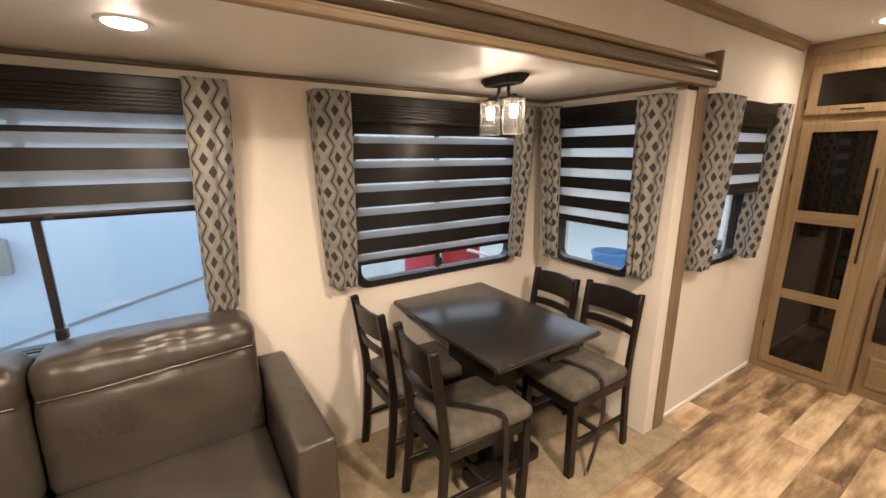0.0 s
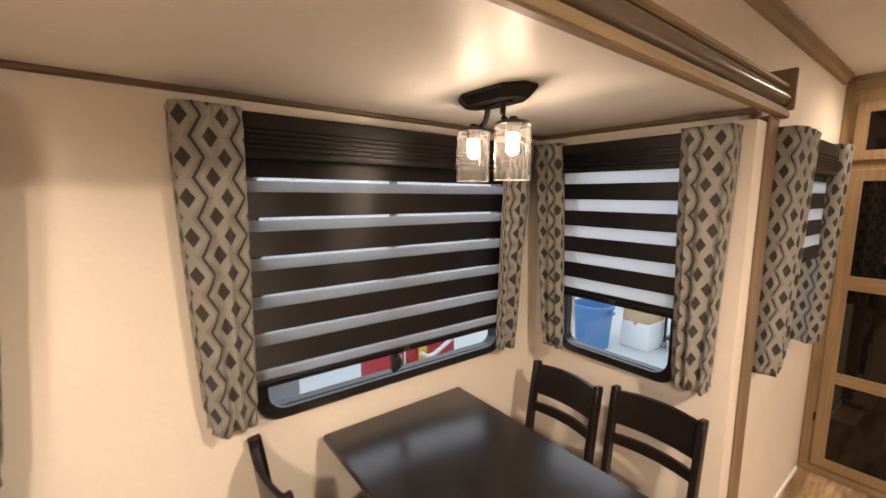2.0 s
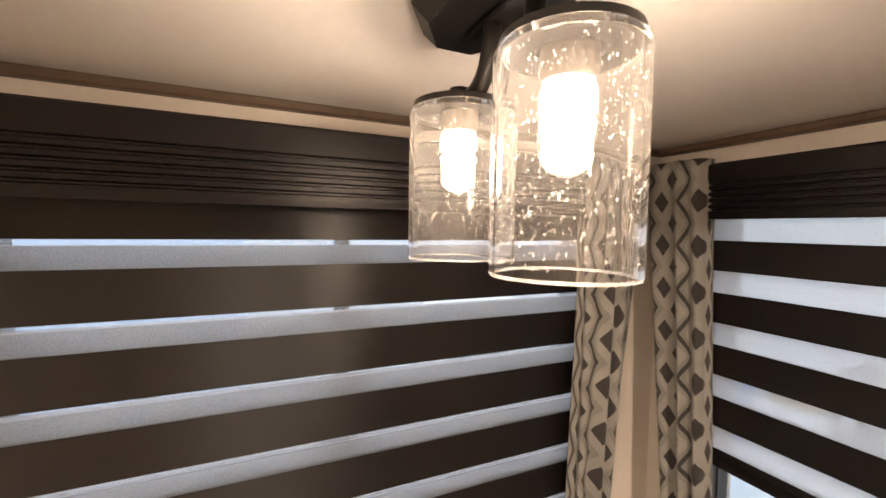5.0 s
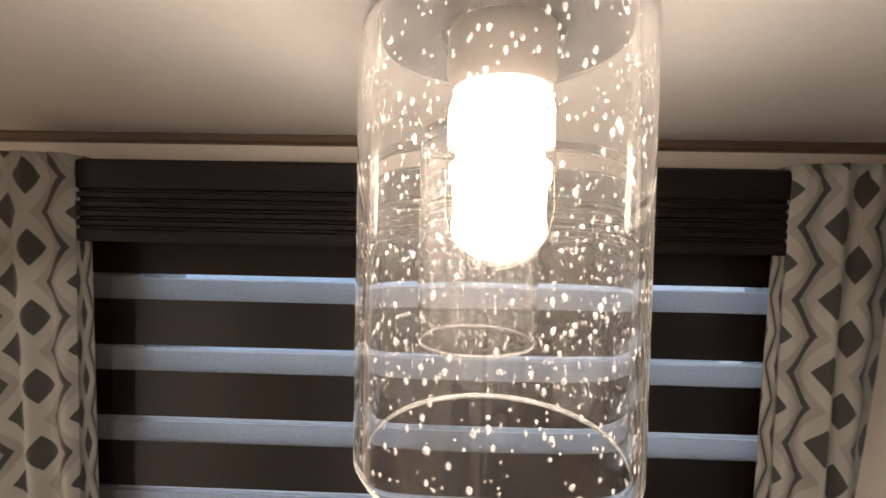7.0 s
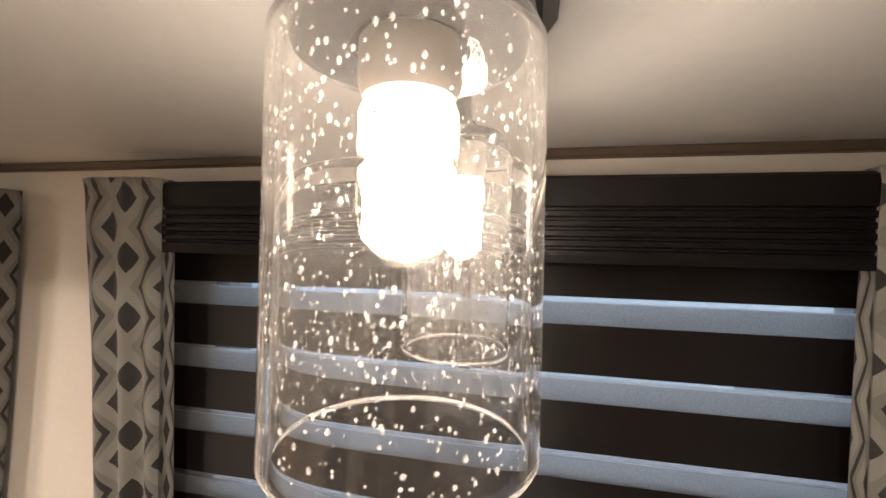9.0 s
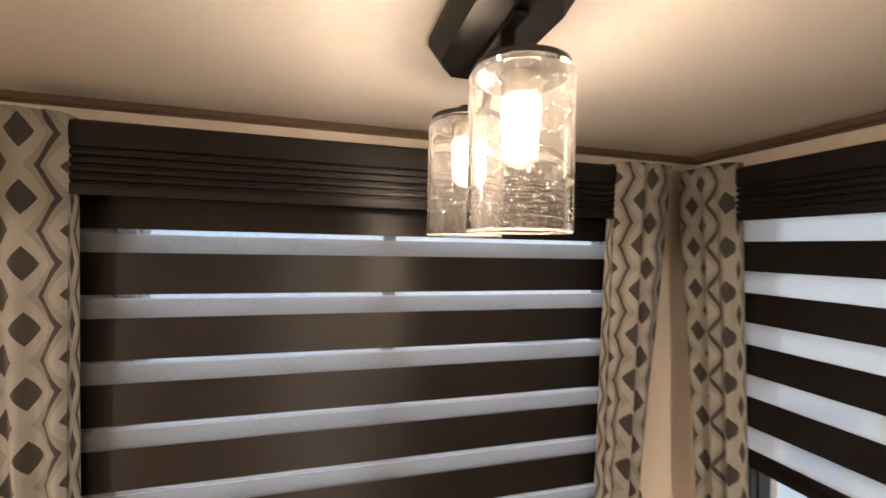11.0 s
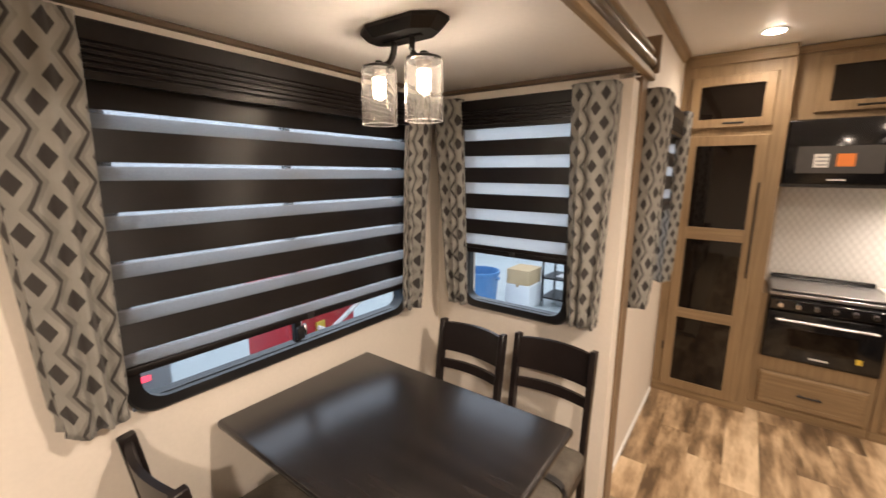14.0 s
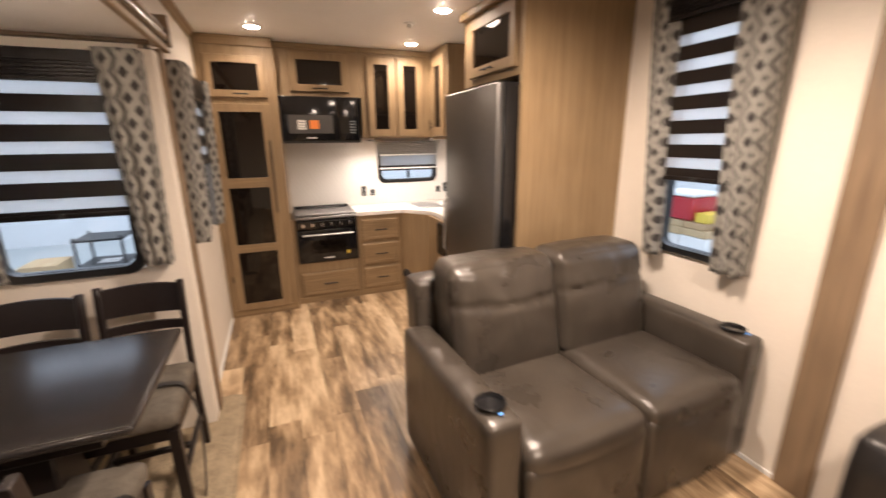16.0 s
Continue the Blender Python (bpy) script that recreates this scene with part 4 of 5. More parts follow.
def downlight(x, y, z, power):
    d = thing("recessed_light", pose(x, y, z), "round recessed ceiling spotlight, lit", "ceiling light", "recessed lights")
    part("ring", lathe(bmesh.new(), [(0.0412, z - 0.004), (0.048, z - 0.005), (0.056, z - 0.003), (0.058, z - 0.0003), (0.0412, z - 0.0003)], 32, (x, y, 0)), M_WHITEP, d, "white trim ring")
    part("lens", lathe(bmesh.new(), [(0, z - 0.013), (0.02, z - 0.0125), (0.034, z - 0.0105), (0.041, z - 0.007), (0.041, z - 0.001), (0, z - 0.001)], 32, (x, y, 0)), M_DISC, d, "glowing lens")
    lamp("downlight_beam", "SPOT", look((x, y, z - 0.018), (x, y, 0)), power, WARM, radius=0.05, spot=172)


# the last two are unseen, added and powered to light the main room
for x, y, k in ((3.05, 0.62, 0.18), (3.19, -0.52, 0.4), (2.3, -0.43, 0.12), (0.95, -0.15, 1.7), (-0.45, -0.15, 1.75)):
    downlight(x, y, ZC, SPOT_W * k)
downlight(-0.046, 1.27, ZS, SPOT_W * 0.12)
cap = thing("ceiling_fitting", pose(2.63, -0.33, ZC), "small white plastic ceiling fitting beside the spotlights", "ceiling fitting")
part("plate", lathe(bmesh.new(), [(0, ZC - 0.007), (0.03, ZC - 0.007), (0.036, ZC - 0.004), (0.036, ZC - 0.0003), (0, ZC - 0.0003)], 28, (2.63, -0.33, 0)), M_WHITEP, cap)
part("nozzle", lathe(bmesh.new(), [(0, ZC - 0.03), (0.012, ZC - 0.029), (0.014, ZC - 0.022), (0.009, ZC - 0.0075), (0, ZC - 0.0075)], 20, (2.63, -0.33, 0)), M_PLATE, cap)


# ---- seating ----
def lean_back(z0, rate):
    def f(p):
        p.x += rate * max(0, p.z - z0)
        return p
    return f


def seam(bm, pts, r=0.004):
    return tube(bm, pts, r, 6)


def back_shape(axis, z0, rate, seam_z, front):
    """Leans a back cushion, folds it in along its seam and creases the roll above it."""
    def f(p):
        k = 0 if axis == "x" else 1
        along = p.y if axis == "x" else p.x
        line = seam_z + 0.012 * math.sin(along * 5.2 + 0.6)
        if p[k] < front + 0.05:
            p[k] += 0.008 * math.exp(-((p.z - line) / 0.014) ** 2)
            if p.z > line:
                p[k] += 0.009 * noise.noise(Vector((along * 15, p.z * 7, 3.1))) + 0.004 * noise.noise(Vector((along * 38, p.z * 14, 7.7)))
            else:
                p[k] += 0.004 * noise.noise(Vector((along * 9, p.z * 13, 1.3)))
        p[k] += rate * max(0, p.z - z0)
        return p
    return f


sofa = thing("sofa", pose(-0.6, 1.3, CARPET), "dark brown leather three-seat sofa below the window", "sofa")
part("base", rbox(-1.58, 0.19, 1.09, 1.72, CARPET + 0.02, 0.3, 0.03, 7), M_LEATHER, sofa)
for k, (a, b) in enumerate(((-0.42, 0.187), (-1.03, -0.427), (-1.64, -1.037))):
    part("seat_cushion", rbox(a, b, 1.05, 1.55, 0.3, 0.5, 0.045, 13, puff=(0, 0.008, 0.012), wrinkle=0.003, seed=k), M_LEATHER, sofa)
    bk = part("back_cushion", rbox(a, b, 1.45, 1.64, 0.47, 0.9, 0.05, 44, puff=(0, 0.024, 0.022), wrinkle=0.003, seed=k + 5, skew=back_shape("y", 0.47, 0.14, 0.795, 1.45)), M_LEATHER, sofa)
    part("piping", seam(bmesh.new(), [(a + 0.02 + (b - a - 0.04) * i / 20, 1.488 - 0.008 * (1 - (2 * i / 20 - 1) ** 4), 0.806 + 0.012 * math.sin((a + 0.02 + (b - a - 0.04) * i / 20) * 5.2 + 0.6)) for i in range(21)], 0.003), M_LEATHER, bk)
part("frame_back", rbox(-1.64, 0.19, 1.68, 1.745, 0.1, 0.86, 0.03, 6), M_LEATHER, sofa)
for x0 in (0.195, -1.77):
    part("arm", rbox(x0, x0 + 0.125, 1.06, 1.74, CARPET + 0.02, 0.655, 0.02, 14, puff=(0.005, 0, 0.006), wrinkle=0.003, seed=x0), M_LEATHER, sofa)
for x in (-1.6, 0.2):
    for y in (1.12, 1.66):
        part("foot", box(x, x + 0.05, y, y + 0.05, CARPET, CARPET + 0.03, bev=0.004), M_BLACK, sofa)

love = thing("loveseat", pose(1.1, -0.5, 0), "dark brown leather reclining loveseat with cup holders", "loveseat")
LY0, LY1 = -1.228, 0.095           # outer faces of the arms
part("base", rbox(0.72, 1.42, LY0 + 0.13, LY1 - 0.13, 0.04, 0.3, 0.03, 7), M_LEATHER, love)
mid = (LY0 + LY1) / 2
for k, (a, b) in enumerate(((mid + 0.003, LY1 - 0.135), (LY0 + 0.135, mid - 0.003))):
    part("seat_cushion", rbox(0.635, 1.22, a, b, 0.33, 0.47, 0.05, 11, puff=(0.006, 0, 0.018), wrinkle=0.002, seed=k), M_LEATHER, love)
    part("footrest", rbox(0.63, 0.73, a + 0.002, b - 0.002, 0.05, 0.415, 0.03, 9, puff=(0.006, 0, 0), wrinkle=0.003, seed=k + 2), M_LEATHER, love)
    part("back_cushion", rbox(1.09, 1.32, a, b, 0.43, 0.9, 0.055, 44, puff=(0.03, 0, 0.016), wrinkle=0.005, seed=k + 8, skew=back_shape("x", 0.44, 0.2, 0.745, 1.09)), M_LEATHER, love)
part("frame_back", rbox(1.34, 1.49, LY0 + 0.06, LY1 - 0.06, 0.08, 0.8, 0.03, 7, skew=lean_back(0.4, 0.12)), M_LEATHER, love)
for y0 in (LY1 - 0.13, LY0):
    arm = part("arm", rbox(0.655, 1.4, y0, y0 + 0.13, 0.04, 0.6, 0.028, 10, puff=(0, 0.004, 0.008), wrinkle=0.0015, seed=y0), M_LEATHER, love)
    cx, cy = 0.755, y0 + 0.065
    cup = part("cup_holder", lathe(bmesh.new(), [(0.047, 0.612), (0.05, 0.616), (0.044, 0.619), (0.04, 0.614), (0.038, 0.6075), (0, 0.6075)], 32, (cx, cy, 0)), M_GLOSSBLK, love, "black recessed cup holder ring")
    part("led_button", box(cx - 0.062, cx - 0.055, cy - 0.01, cy + 0.006, 0.607, 0.6125, bev=0.001), M_LED, cup, "small lit control button")
for x in (0.8, 1.34):
    for y in (LY0 + 0.05, LY1 - 0.1):
        part("foot", box(x, x + 0.05, y, y + 0.05, 0, 0.05, bev=0.004), M_BLACK, love)

love.matrix_basis = pose(1.17, -0.5, 0, 0, 0, 2.5) @ pose(-1.1, 0.52, 0) @ love.matrix_basis

seat2 = thing("armchair", pose(0.2, -0.9, 0), "black leather armchair against the opposite wall", "armchair")
part("base", rbox(-0.52, 0.19, -1.14, -0.62, 0.02, 0.45, 0.04, 7), M_DARKHIDE, seat2)
part("arm", rbox(0.12, 0.24, -1.18, -0.6, 0.02, 0.74, 0.05, 7), M_DARKHIDE, seat2)
part("backrest", rbox(-0.52, 0.12, -1.21, -1.0, 0.4, 0.95, 0.06, 8), M_DARKHIDE, seat2)


# ---- kitchen ----
def door_leaf(name, m, a0, a1, z0, z1, parent, lights, handle, stile=0.048, label=""):
    """A framed cabinet door with dark glass; local x across, y outward from the room. lights: (z0, z1) of each pane."""
    def put(n, bm, material, par, lab=""):
        bmesh.ops.transform(bm, matrix=m, verts=bm.verts)
        return part(n, bm, material, par, lab, smooth=False)
    d = put(name, ring_plate(bmesh.new(), a0, a1, z0, z1, stile, 0.004, -0.02, 0.0, 2), M_WOOD, parent, label)
    zs = [z0] + [v for p, q in sorted(lights) for v in (p, q)] + [z1]
    for k in range(2, len(zs) - 2, 2):
        put("rail", box(a0 + stile, a1 - stile, -0.0185, -0.001, zs[k], zs[k + 1], bev=0.002), M_WOODH, d)
    for p, q in lights:
        put("glass_pane", box(a0 + stile - 0.004, a1 - stile + 0.004, -0.009, -0.005, p - 0.004, q + 0.004), M_DARKGLASS, d, "dark tinted glass pane")
    if handle:
        hx0, hx1, hz0, hz1 = handle
        bm = bmesh.new()
        if hx1 - hx0 > hz1 - hz0:
            zc = (hz0 + hz1) / 2
            tube(bm, [(hx0, -0.045, zc), (hx1, -0.045, zc)], 0.0055, 8)
            for x in (hx0 + 0.02, hx1 - 0.02):
                tube(bm, [(x, -0.045, zc), (x, -0.019, zc)], 0.004, 6)
        else:
            xc = (hx0 + hx1) / 2
            tube(bm, [(xc, -0.045, hz0), (xc, -0.045, hz1)], 0.0055, 8)
            for z in (hz0 + 0.03, hz1 - 0.03):
                tube(bm, [(xc, -0.045, z), (xc, -0.019, z)], 0.004, 6)
        put("handle", bm, M_METALBLK, d, "black bar handle")
    return d


def drawer_front(m, a0, a1, z0, z1, parent):
    def put(n, bm, material, par, lab=""):
        bmesh.ops.transform(bm, matrix=m, verts=bm.verts)
        return part(n, bm, material, par, lab, smooth=False)
    d = put("drawer", box(a0, a1, -0.019, 0, z0, z1, bev=0.003), M_WOODH, parent)
    put("panel_edge", ring_plate(bmesh.new(), a0 + 0.004, a1 - 0.004, z0 + 0.004, z1 - 0.004, 0.028, 0.006, -0.024, -0.018), M_WOODH, d)
    zc, xc = (z0 + z1) / 2, (a0 + a1) / 2
    bm = tube(bmesh.new(), [(xc - 0.055, -0.045, zc), (xc + 0.055, -0.045, zc)], 0.0055, 8)
    for x in (xc - 0.04, xc + 0.04):
        tube(bm, [(x, -0.045, zc), (x, -0.02, zc)], 0.004, 6)
    put("handle", bm, M_METALBLK, d, "black bar handle")
    return d


def facing(x):
    return pose(x, 0, 0, 0, 0, -90)       # local x runs to -y, local y to +x


PX = 3.345
pantry = thing("pantry_cabinet", pose(3.6, 0.73, 0), "tall wood pantry with dark glass door panels", "cabinet")
part("body", box(PX, XK - 0.002, 0.502, YM - 0.002, 0.0, ZC - 0.002, bev=0.002), M_WOOD, pantry, smooth=False)
part("toe_kick", box(PX - 0.006, PX, 0.51, YM - 0.004, 0.0, 0.06), M_WOODH, pantry, smooth=False)
M = facing(PX - 0.002)
door_leaf("lower_door", M, -0.973, -0.57, 0.052, 1.665, pantry, [(0.108, 0.54), (0.603, 1.05), (1.125, 1.61)], (-0.596, -0.586, 0.85, 1.4), 0.058)
door_leaf("upper_door", M, -0.973, -0.57, 1.705, 1.995, pantry, [(1.755, 1.935)], (-0.8, -0.7, 1.725, 1.735), 0.052)
for z in (0.3, 1.3, 1.75):
    part("hinge", box(PX - 0.012, PX - 0.002, 0.968, 0.983, z, z + 0.05, bev=0.002), M_METALBLK, pantry)
part("crown", box(PX - 0.014, PX, 0.504, YM - 0.036, ZC - 0.07, ZC - 0.003, bev=0.004), M_WOODH, pantry, smooth=False)

uc = thing("wall_cabinet", pose(3.6, 0.15, 1.7), "wood wall cabinet over the microwave with a glass flap door", "cabinet", "wall cabinets")
UX = 3.44
part("body", box(UX, XK - 0.002, -0.148, 0.5, 1.735, ZC - 0.003, bev=0.002), M_WOOD, uc, smooth=False)
door_leaf("flap_door", facing(UX - 0.002), -0.4, 0.05, 1.77, 2.06, uc, [(1.825, 2.005)], (-0.24, -0.12, 1.79, 1.8), 0.055)
part("crown", box(UX - 0.016, UX, -0.148, 0.5, ZC - 0.045, ZC - 0.004, bev=0.004), M_WOODH, uc, smooth=False)
uc2 = thing("wall_cabinet", pose(3.6, -0.5, 1.4), "wood wall cabinet with two tall glass doors", "cabinet", "wall cabinets")
part("body", box(UX, XK - 0.002, -0.9, -0.152, 1.414, ZC - 0.003, bev=0.002), M_WOOD, uc2, smooth=False)
door_leaf("door", facing(UX - 0.002), 0.2, 0.44, 1.425, 2.06, uc2, [(1.49, 2.0)], None, 0.06)
door_leaf("door", facing(UX - 0.002), 0.455, 0.69, 1.425, 2.06, uc2, [(1.49, 2.0)], None, 0.06)
part("crown", box(UX - 0.016, UX, -0.87, -0.152, ZC - 0.045, ZC - 0.004, bev=0.004), M_WOODH, uc2, smooth=False)
uc3 = thing("wall_cabinet", pose(3.0, -1.0, 1.4), "wood corner wall cabinet with one tall glass door", "cabinet", "wall cabinets")
part("body", box(3.05, UX - 0.02, YS + 0.002, -0.767, 1.40, ZC - 0.003, bev=0.002), M_WOOD, uc3, smooth=False)
SF = pose(0, -0.765, 0, 0, 0, 180)
door_leaf("door", SF, -3.385, -3.085, 1.425, 2.06, uc3, [(1.49, 2.0)], (-3.35, -3.34, 1.47, 1.56), 0.075)

mw = thing("microwave", pose(3.6, 0.16, 1.34), "black over-range microwave with an orange sticker on the door", "microwave")
MX = 3.36
part("body", box(MX + 0.02, XK - 0.004, -0.146, 0.464, 1.345, 1.702, bev=0.004), M_GLOSSBLK, mw)
part("door", box(MX, MX + 0.019, 0.03, 0.46, 1.365, 1.695, bev=0.006, seg=2), M_GLOSSBLK, mw)
part("door_window", box(MX - 0.003, MX + 0.001, 0.075, 0.415, 1.42, 1.56, bev=0.001), mat("microwave_window", (0.05, 0.048, 0.046), 0.3), mw, "grey mesh window")
pn = part("control_panel", box(MX, MX + 0.019, -0.142, 0.027, 1.365, 1.695, bev=0.006, seg=2), M_GLOSSBLK, mw)
for r in range(5):
    for q in range(3):
        part("button", box(MX - 0.002, MX + 0.001, -0.045 + q * 0.016 - 0.06, -0.035 + q * 0.016 - 0.06, 1.42 + r * 0.022, 1.43 + r * 0.022), M_GREYP, pn, smooth=False)
part("vent", box(MX + 0.004, MX + 0.022, -0.146, 0.464, 1.345, 1.362, bev=0.002), M_METALBLK, mw)
part("sticker", box(MX - 0.0045, MX - 0.003, 0.185, 0.255, 1.455, 1.52), M_ORANGE, mw, "orange paper sticker", smooth=False)
part("sticker_print", box(MX - 0.0045, MX - 0.003, 0.285, 0.345, 1.45, 1.52), M_PLATE, mw, "white paper label", smooth=False)
for k in range(3):
    part("print_line", box(MX - 0.0055, MX - 0.0045, 0.29, 0.335, 1.46 + k * 0.02, 1.466 + k * 0.02), M_GREYP, mw, smooth=False)
part("maker_mark", box(MX - 0.0025, MX, 0.21, 0.28, 1.382, 1.39), M_PLATE, mw, smooth=False)
mw.matrix_basis = pose(0, 0.03, 0.032) @ mw.matrix_basis

BX = 3.44
def base_unit(name, y0, y1, label):
    c = thing(name, pose(3.6, (y0 + y1) / 2, 0), label, "cabinet", "base cabinets")
    part("body", box(BX, XK - 0.002, y0 + 0.001, y1 - 0.001, 0.0, 0.748, bev=0.002), M_WOOD, c, smooth=False)
    return c


stove_cab = thing("range_cabinet", pose(3.6, 0.21, 0), "wood base cabinet below the range with one drawer", "cabinet", "base cabinets")
part("body", box(BX, XK - 0.002, -0.046, 0.498, 0.0, 0.365, bev=0.002), M_WOOD, stove_cab, smooth=False)
part("side_panel", box(BX, XK - 0.002, 0.468, 0.498, 0.366, 0.748), M_WOOD, stove_cab, smooth=False)
drawer_front(facing(BX - 0.002), -0.455, 0.02, 0.07, 0.275, stove_cab)
part("toe_kick", box(BX - 0.006, BX, -0.046, 0.498, 0, 0.05), M_WOODH, stove_cab, smooth=False)
rng = thing("gas_range", pose(3.6, 0.21, 0.37), "black gas range with oven door, knobs and glass lid", "range")
RX = 3.4
part("body", box(RX + 0.02, XK - 0.03, -0.044, 0.464, 0.367, 0.752, bev=0.004), M_GLOSSBLK, rng)
od = part("oven_door", box(RX, RX + 0.019, -0.042, 0.462, 0.385, 0.662, bev=0.008, seg=2), M_GLOSSBLK, rng)
part("oven_window", box(RX - 0.002, RX + 0.001, 0.06, 0.36, 0.45, 0.57, bev=0.001), M_DARKGLASS, od)
handle = tube(bmesh.new(), [(RX - 0.03, 0.0, 0.622), (RX - 0.03, 0.42, 0.622)], 0.008, 8)
for y in (0.03, 0.39):
    tube(handle, [(RX - 0.03, y, 0.622), (RX + 0.002, y, 0.622)], 0.006, 6)
part("oven_handle", handle, M_STEEL, od, "steel bar handle")
part("energy_label", box(RX - 0.003, RX - 0.0015, 0.035, 0.06, 0.43, 0.46), M_YELLOW, od, smooth=False)
part("maker_mark", box(RX - 0.003, RX - 0.0005, 0.17, 0.25, 0.405, 0.414), M_PLATE, od, smooth=False)
kp = part("control_panel", box(RX - 0.006, RX + 0.019, -0.042, 0.462, 0.672, 0.738, bev=0.006), M_GLOSSBLK, rng)
for k in range(6):
    part("knob", lathe(bmesh.new(), [(0, RX - 0.032), (0.012, RX - 0.032), (0.016, RX - 0.022), (0.017, RX - 0.007), (0, RX - 0.007)], 16, (0, 0.02 + k * 0.078, 0.706), "x"), M_CHROME, kp)
part("cooktop", box(RX + 0.006, XK - 0.03, -0.046, 0.466, 0.753, 0.772, bev=0.004), M_STEEL, rng, "steel cooktop")
# steel on the glass lid stands in for the backsplash reflected in it
part("glass_lid", box(RX + 0.03, XK - 0.07, -0.035, 0.455, 0.78, 0.788, bev=0.002), M_STEEL, rng, "folded glass lid, its grey reflection drawn as steel")
for y in (0.0, 0.4):
    part("lid_foot", box(RX + 0.06, RX + 0.09, y, y + 0.02, 0.772, 0.78), M_GLOSSBLK, rng, smooth=False)
part("lid_rail", box(XK - 0.066, XK - 0.035, -0.035, 0.455, 0.772, 0.812, bev=0.004), M_GLOSSBLK, rng)

dr = base_unit("drawer_cabinet", -0.455, -0.05, "wood base cabinet with three drawers")
for z0, z1 in ((0.07, 0.268), (0.295, 0.492), (0.52, 0.715)):
    drawer_front(facing(BX - 0.002), 0.085, 0.42, z0, z1, dr)
part("toe_kick", box(BX - 0.006, BX, -0.455, -0.05, 0, 0.05), M_WOODH, dr, smooth=False)
cor = thing("corner_cabinet", pose(3.4, -0.8, 0), "wood corner base cabinet with a round black vent", "cabinet", "base cabinets")
DG = [(BX + 0.01, -0.457), (BX, -0.457), (3.2, -0.64), (2.98, -0.64), (2.98, YS + 0.002), (XK - 0.002, YS + 0.002), (XK - 0.002, -0.457)]
part("body", extrude_profile(DG, 0.0, 0.748, "z"), M_WOOD, cor, smooth=False)
vent = lathe(bmesh.new(), [(0, -0.012), (0.036, -0.012), (0.042, -0.008), (0.042, 0.0), (0, 0.0)], 28, (0, 0, 0), "y")
bmesh.ops.transform(vent, matrix=pose(3.402, -0.4865, 0.17, 0, 0, 217.3), verts=vent.verts)
part("vent", vent, M_OUTLET, cor, "round black plastic vent")
side = thing("side_cabinet", pose(2.66, -0.9, 0), "wood base cabinet with a black dishwasher drawer", "cabinet", "base cabinets")
part("body", box(2.36, 2.978, YS + 0.002, -0.64, 0, 0.748, bev=0.002), M_WOOD, side, smooth=False)
part("appliance_front", box(2.42, 2.95, -0.64, -0.622, 0.47, 0.735, bev=0.004), M_GLOSSBLK, side, "gloss black appliance front")
drawer_front(pose(0, -0.638, 0, 0, 0, 180), -2.94, -2.42, 0.07, 0.44, side)
ctr = [(XK - 0.003, -0.046), (BX - 0.03, -0.046), (BX - 0.03, -0.46), (3.19, -0.668), (2.36, -0.668), (2.36, YS + 0.003), (XK - 0.003, YS + 0.003)]
cm = extrude_profile(ctr, 0.75, 0.785, "z")
bmesh.ops.bevel(cm, geom=[e for e in cm.edges], offset=0.005, segments=2, affect="EDGES")
tagged(new("worktop", mesh_of("worktop", cm, M_WHITE, True)), "white laminate L-shaped kitchen worktop", "worktop")
struct("trim_backsplash", wall_with_holes(YS + 0.003, 0.465, 0.787, 1.398, [(WK[0] - 0.016, WK[1] + 0.016, WK[2] - 0.016, 1.398)], XK - 0.008, XK - 0.001, "x"), M_SPLASH, "white lattice-print kitchen backsplash", "backsplash")
struct("trim_backsplash_side", box(2.36, XK - 0.009, YS + 0.001, YS + 0.008, 0.787, 1.398), M_SPLASH, "white lattice-print kitchen backsplash", "backsplash")
for y in (-0.205, -0.29, -0.98, -1.06):
    o = thing("power_outlet", pose(XK - 0.009, y, 0.86), "black wall outlet on the backsplash", "outlet", "outlets")
    tall = 0.055 if y in (-0.205, -1.06) else 0.035
    part("plate", box(XK - 0.016, XK - 0.0085, y - 0.022, y + 0.022, 0.87, 0.87 + tall * 1.7, bev=0.002), M_OUTLET, o)
    for dz in (0.012, 0.05):
        if dz < tall * 1.5:
            part("socket", box(XK - 0.018, XK - 0.0155, y - 0.01, y + 0.01, 0.87 + dz, 0.87 + dz + 0.016), M_GREYP, o, smooth=False)
for x, y in ((3.55, -0.24), (3.5, -0.8)):
    p = thing("puck_light", pose(x, y, 1.4), "small round under-cabinet light, lit", "light", "puck lights")
    part("rim", lathe(bmesh.new(), [(0.03, 1.399), (0.036, 1.398), (0.036, 1.388), (0.03, 1.386)], 24, (x, y, 0)), M_CHROME, p)
    part("lens", lathe(bmesh.new(), [(0, 1.389), (0.03, 1.389), (0.03, 1.395), (0, 1.395)], 24, (x, y, 0)), M_PUCK, p, "glowing lens")
    lamp("puck_beam", "SPOT", look((x, y, 1.382), (x, y, 0)), 16, (1.0, 0.88, 0.72), radius=0.03, spot=150)
sink = thing("sink", pose(3.56, -0.75, 0.785), "white drop-in sink in the worktop", "sink")
part("rim", ring_plate(bmesh.new(), -0.2, 0.2, -0.14, 0.14, 0.02, 0.04, -0.006, 0.0), M_WHITE, sink, local=True)
for o in sink.children:
    o.data.transform(pose(0, 0, 0, 90))
part("basin", box(-0.185, 0.185, -0.125, 0.125, 0.0005, 0.003), M_STEEL, sink, local=True)
for o in sink.children:
    o.data.transform(pose(0, 0, 0.001))

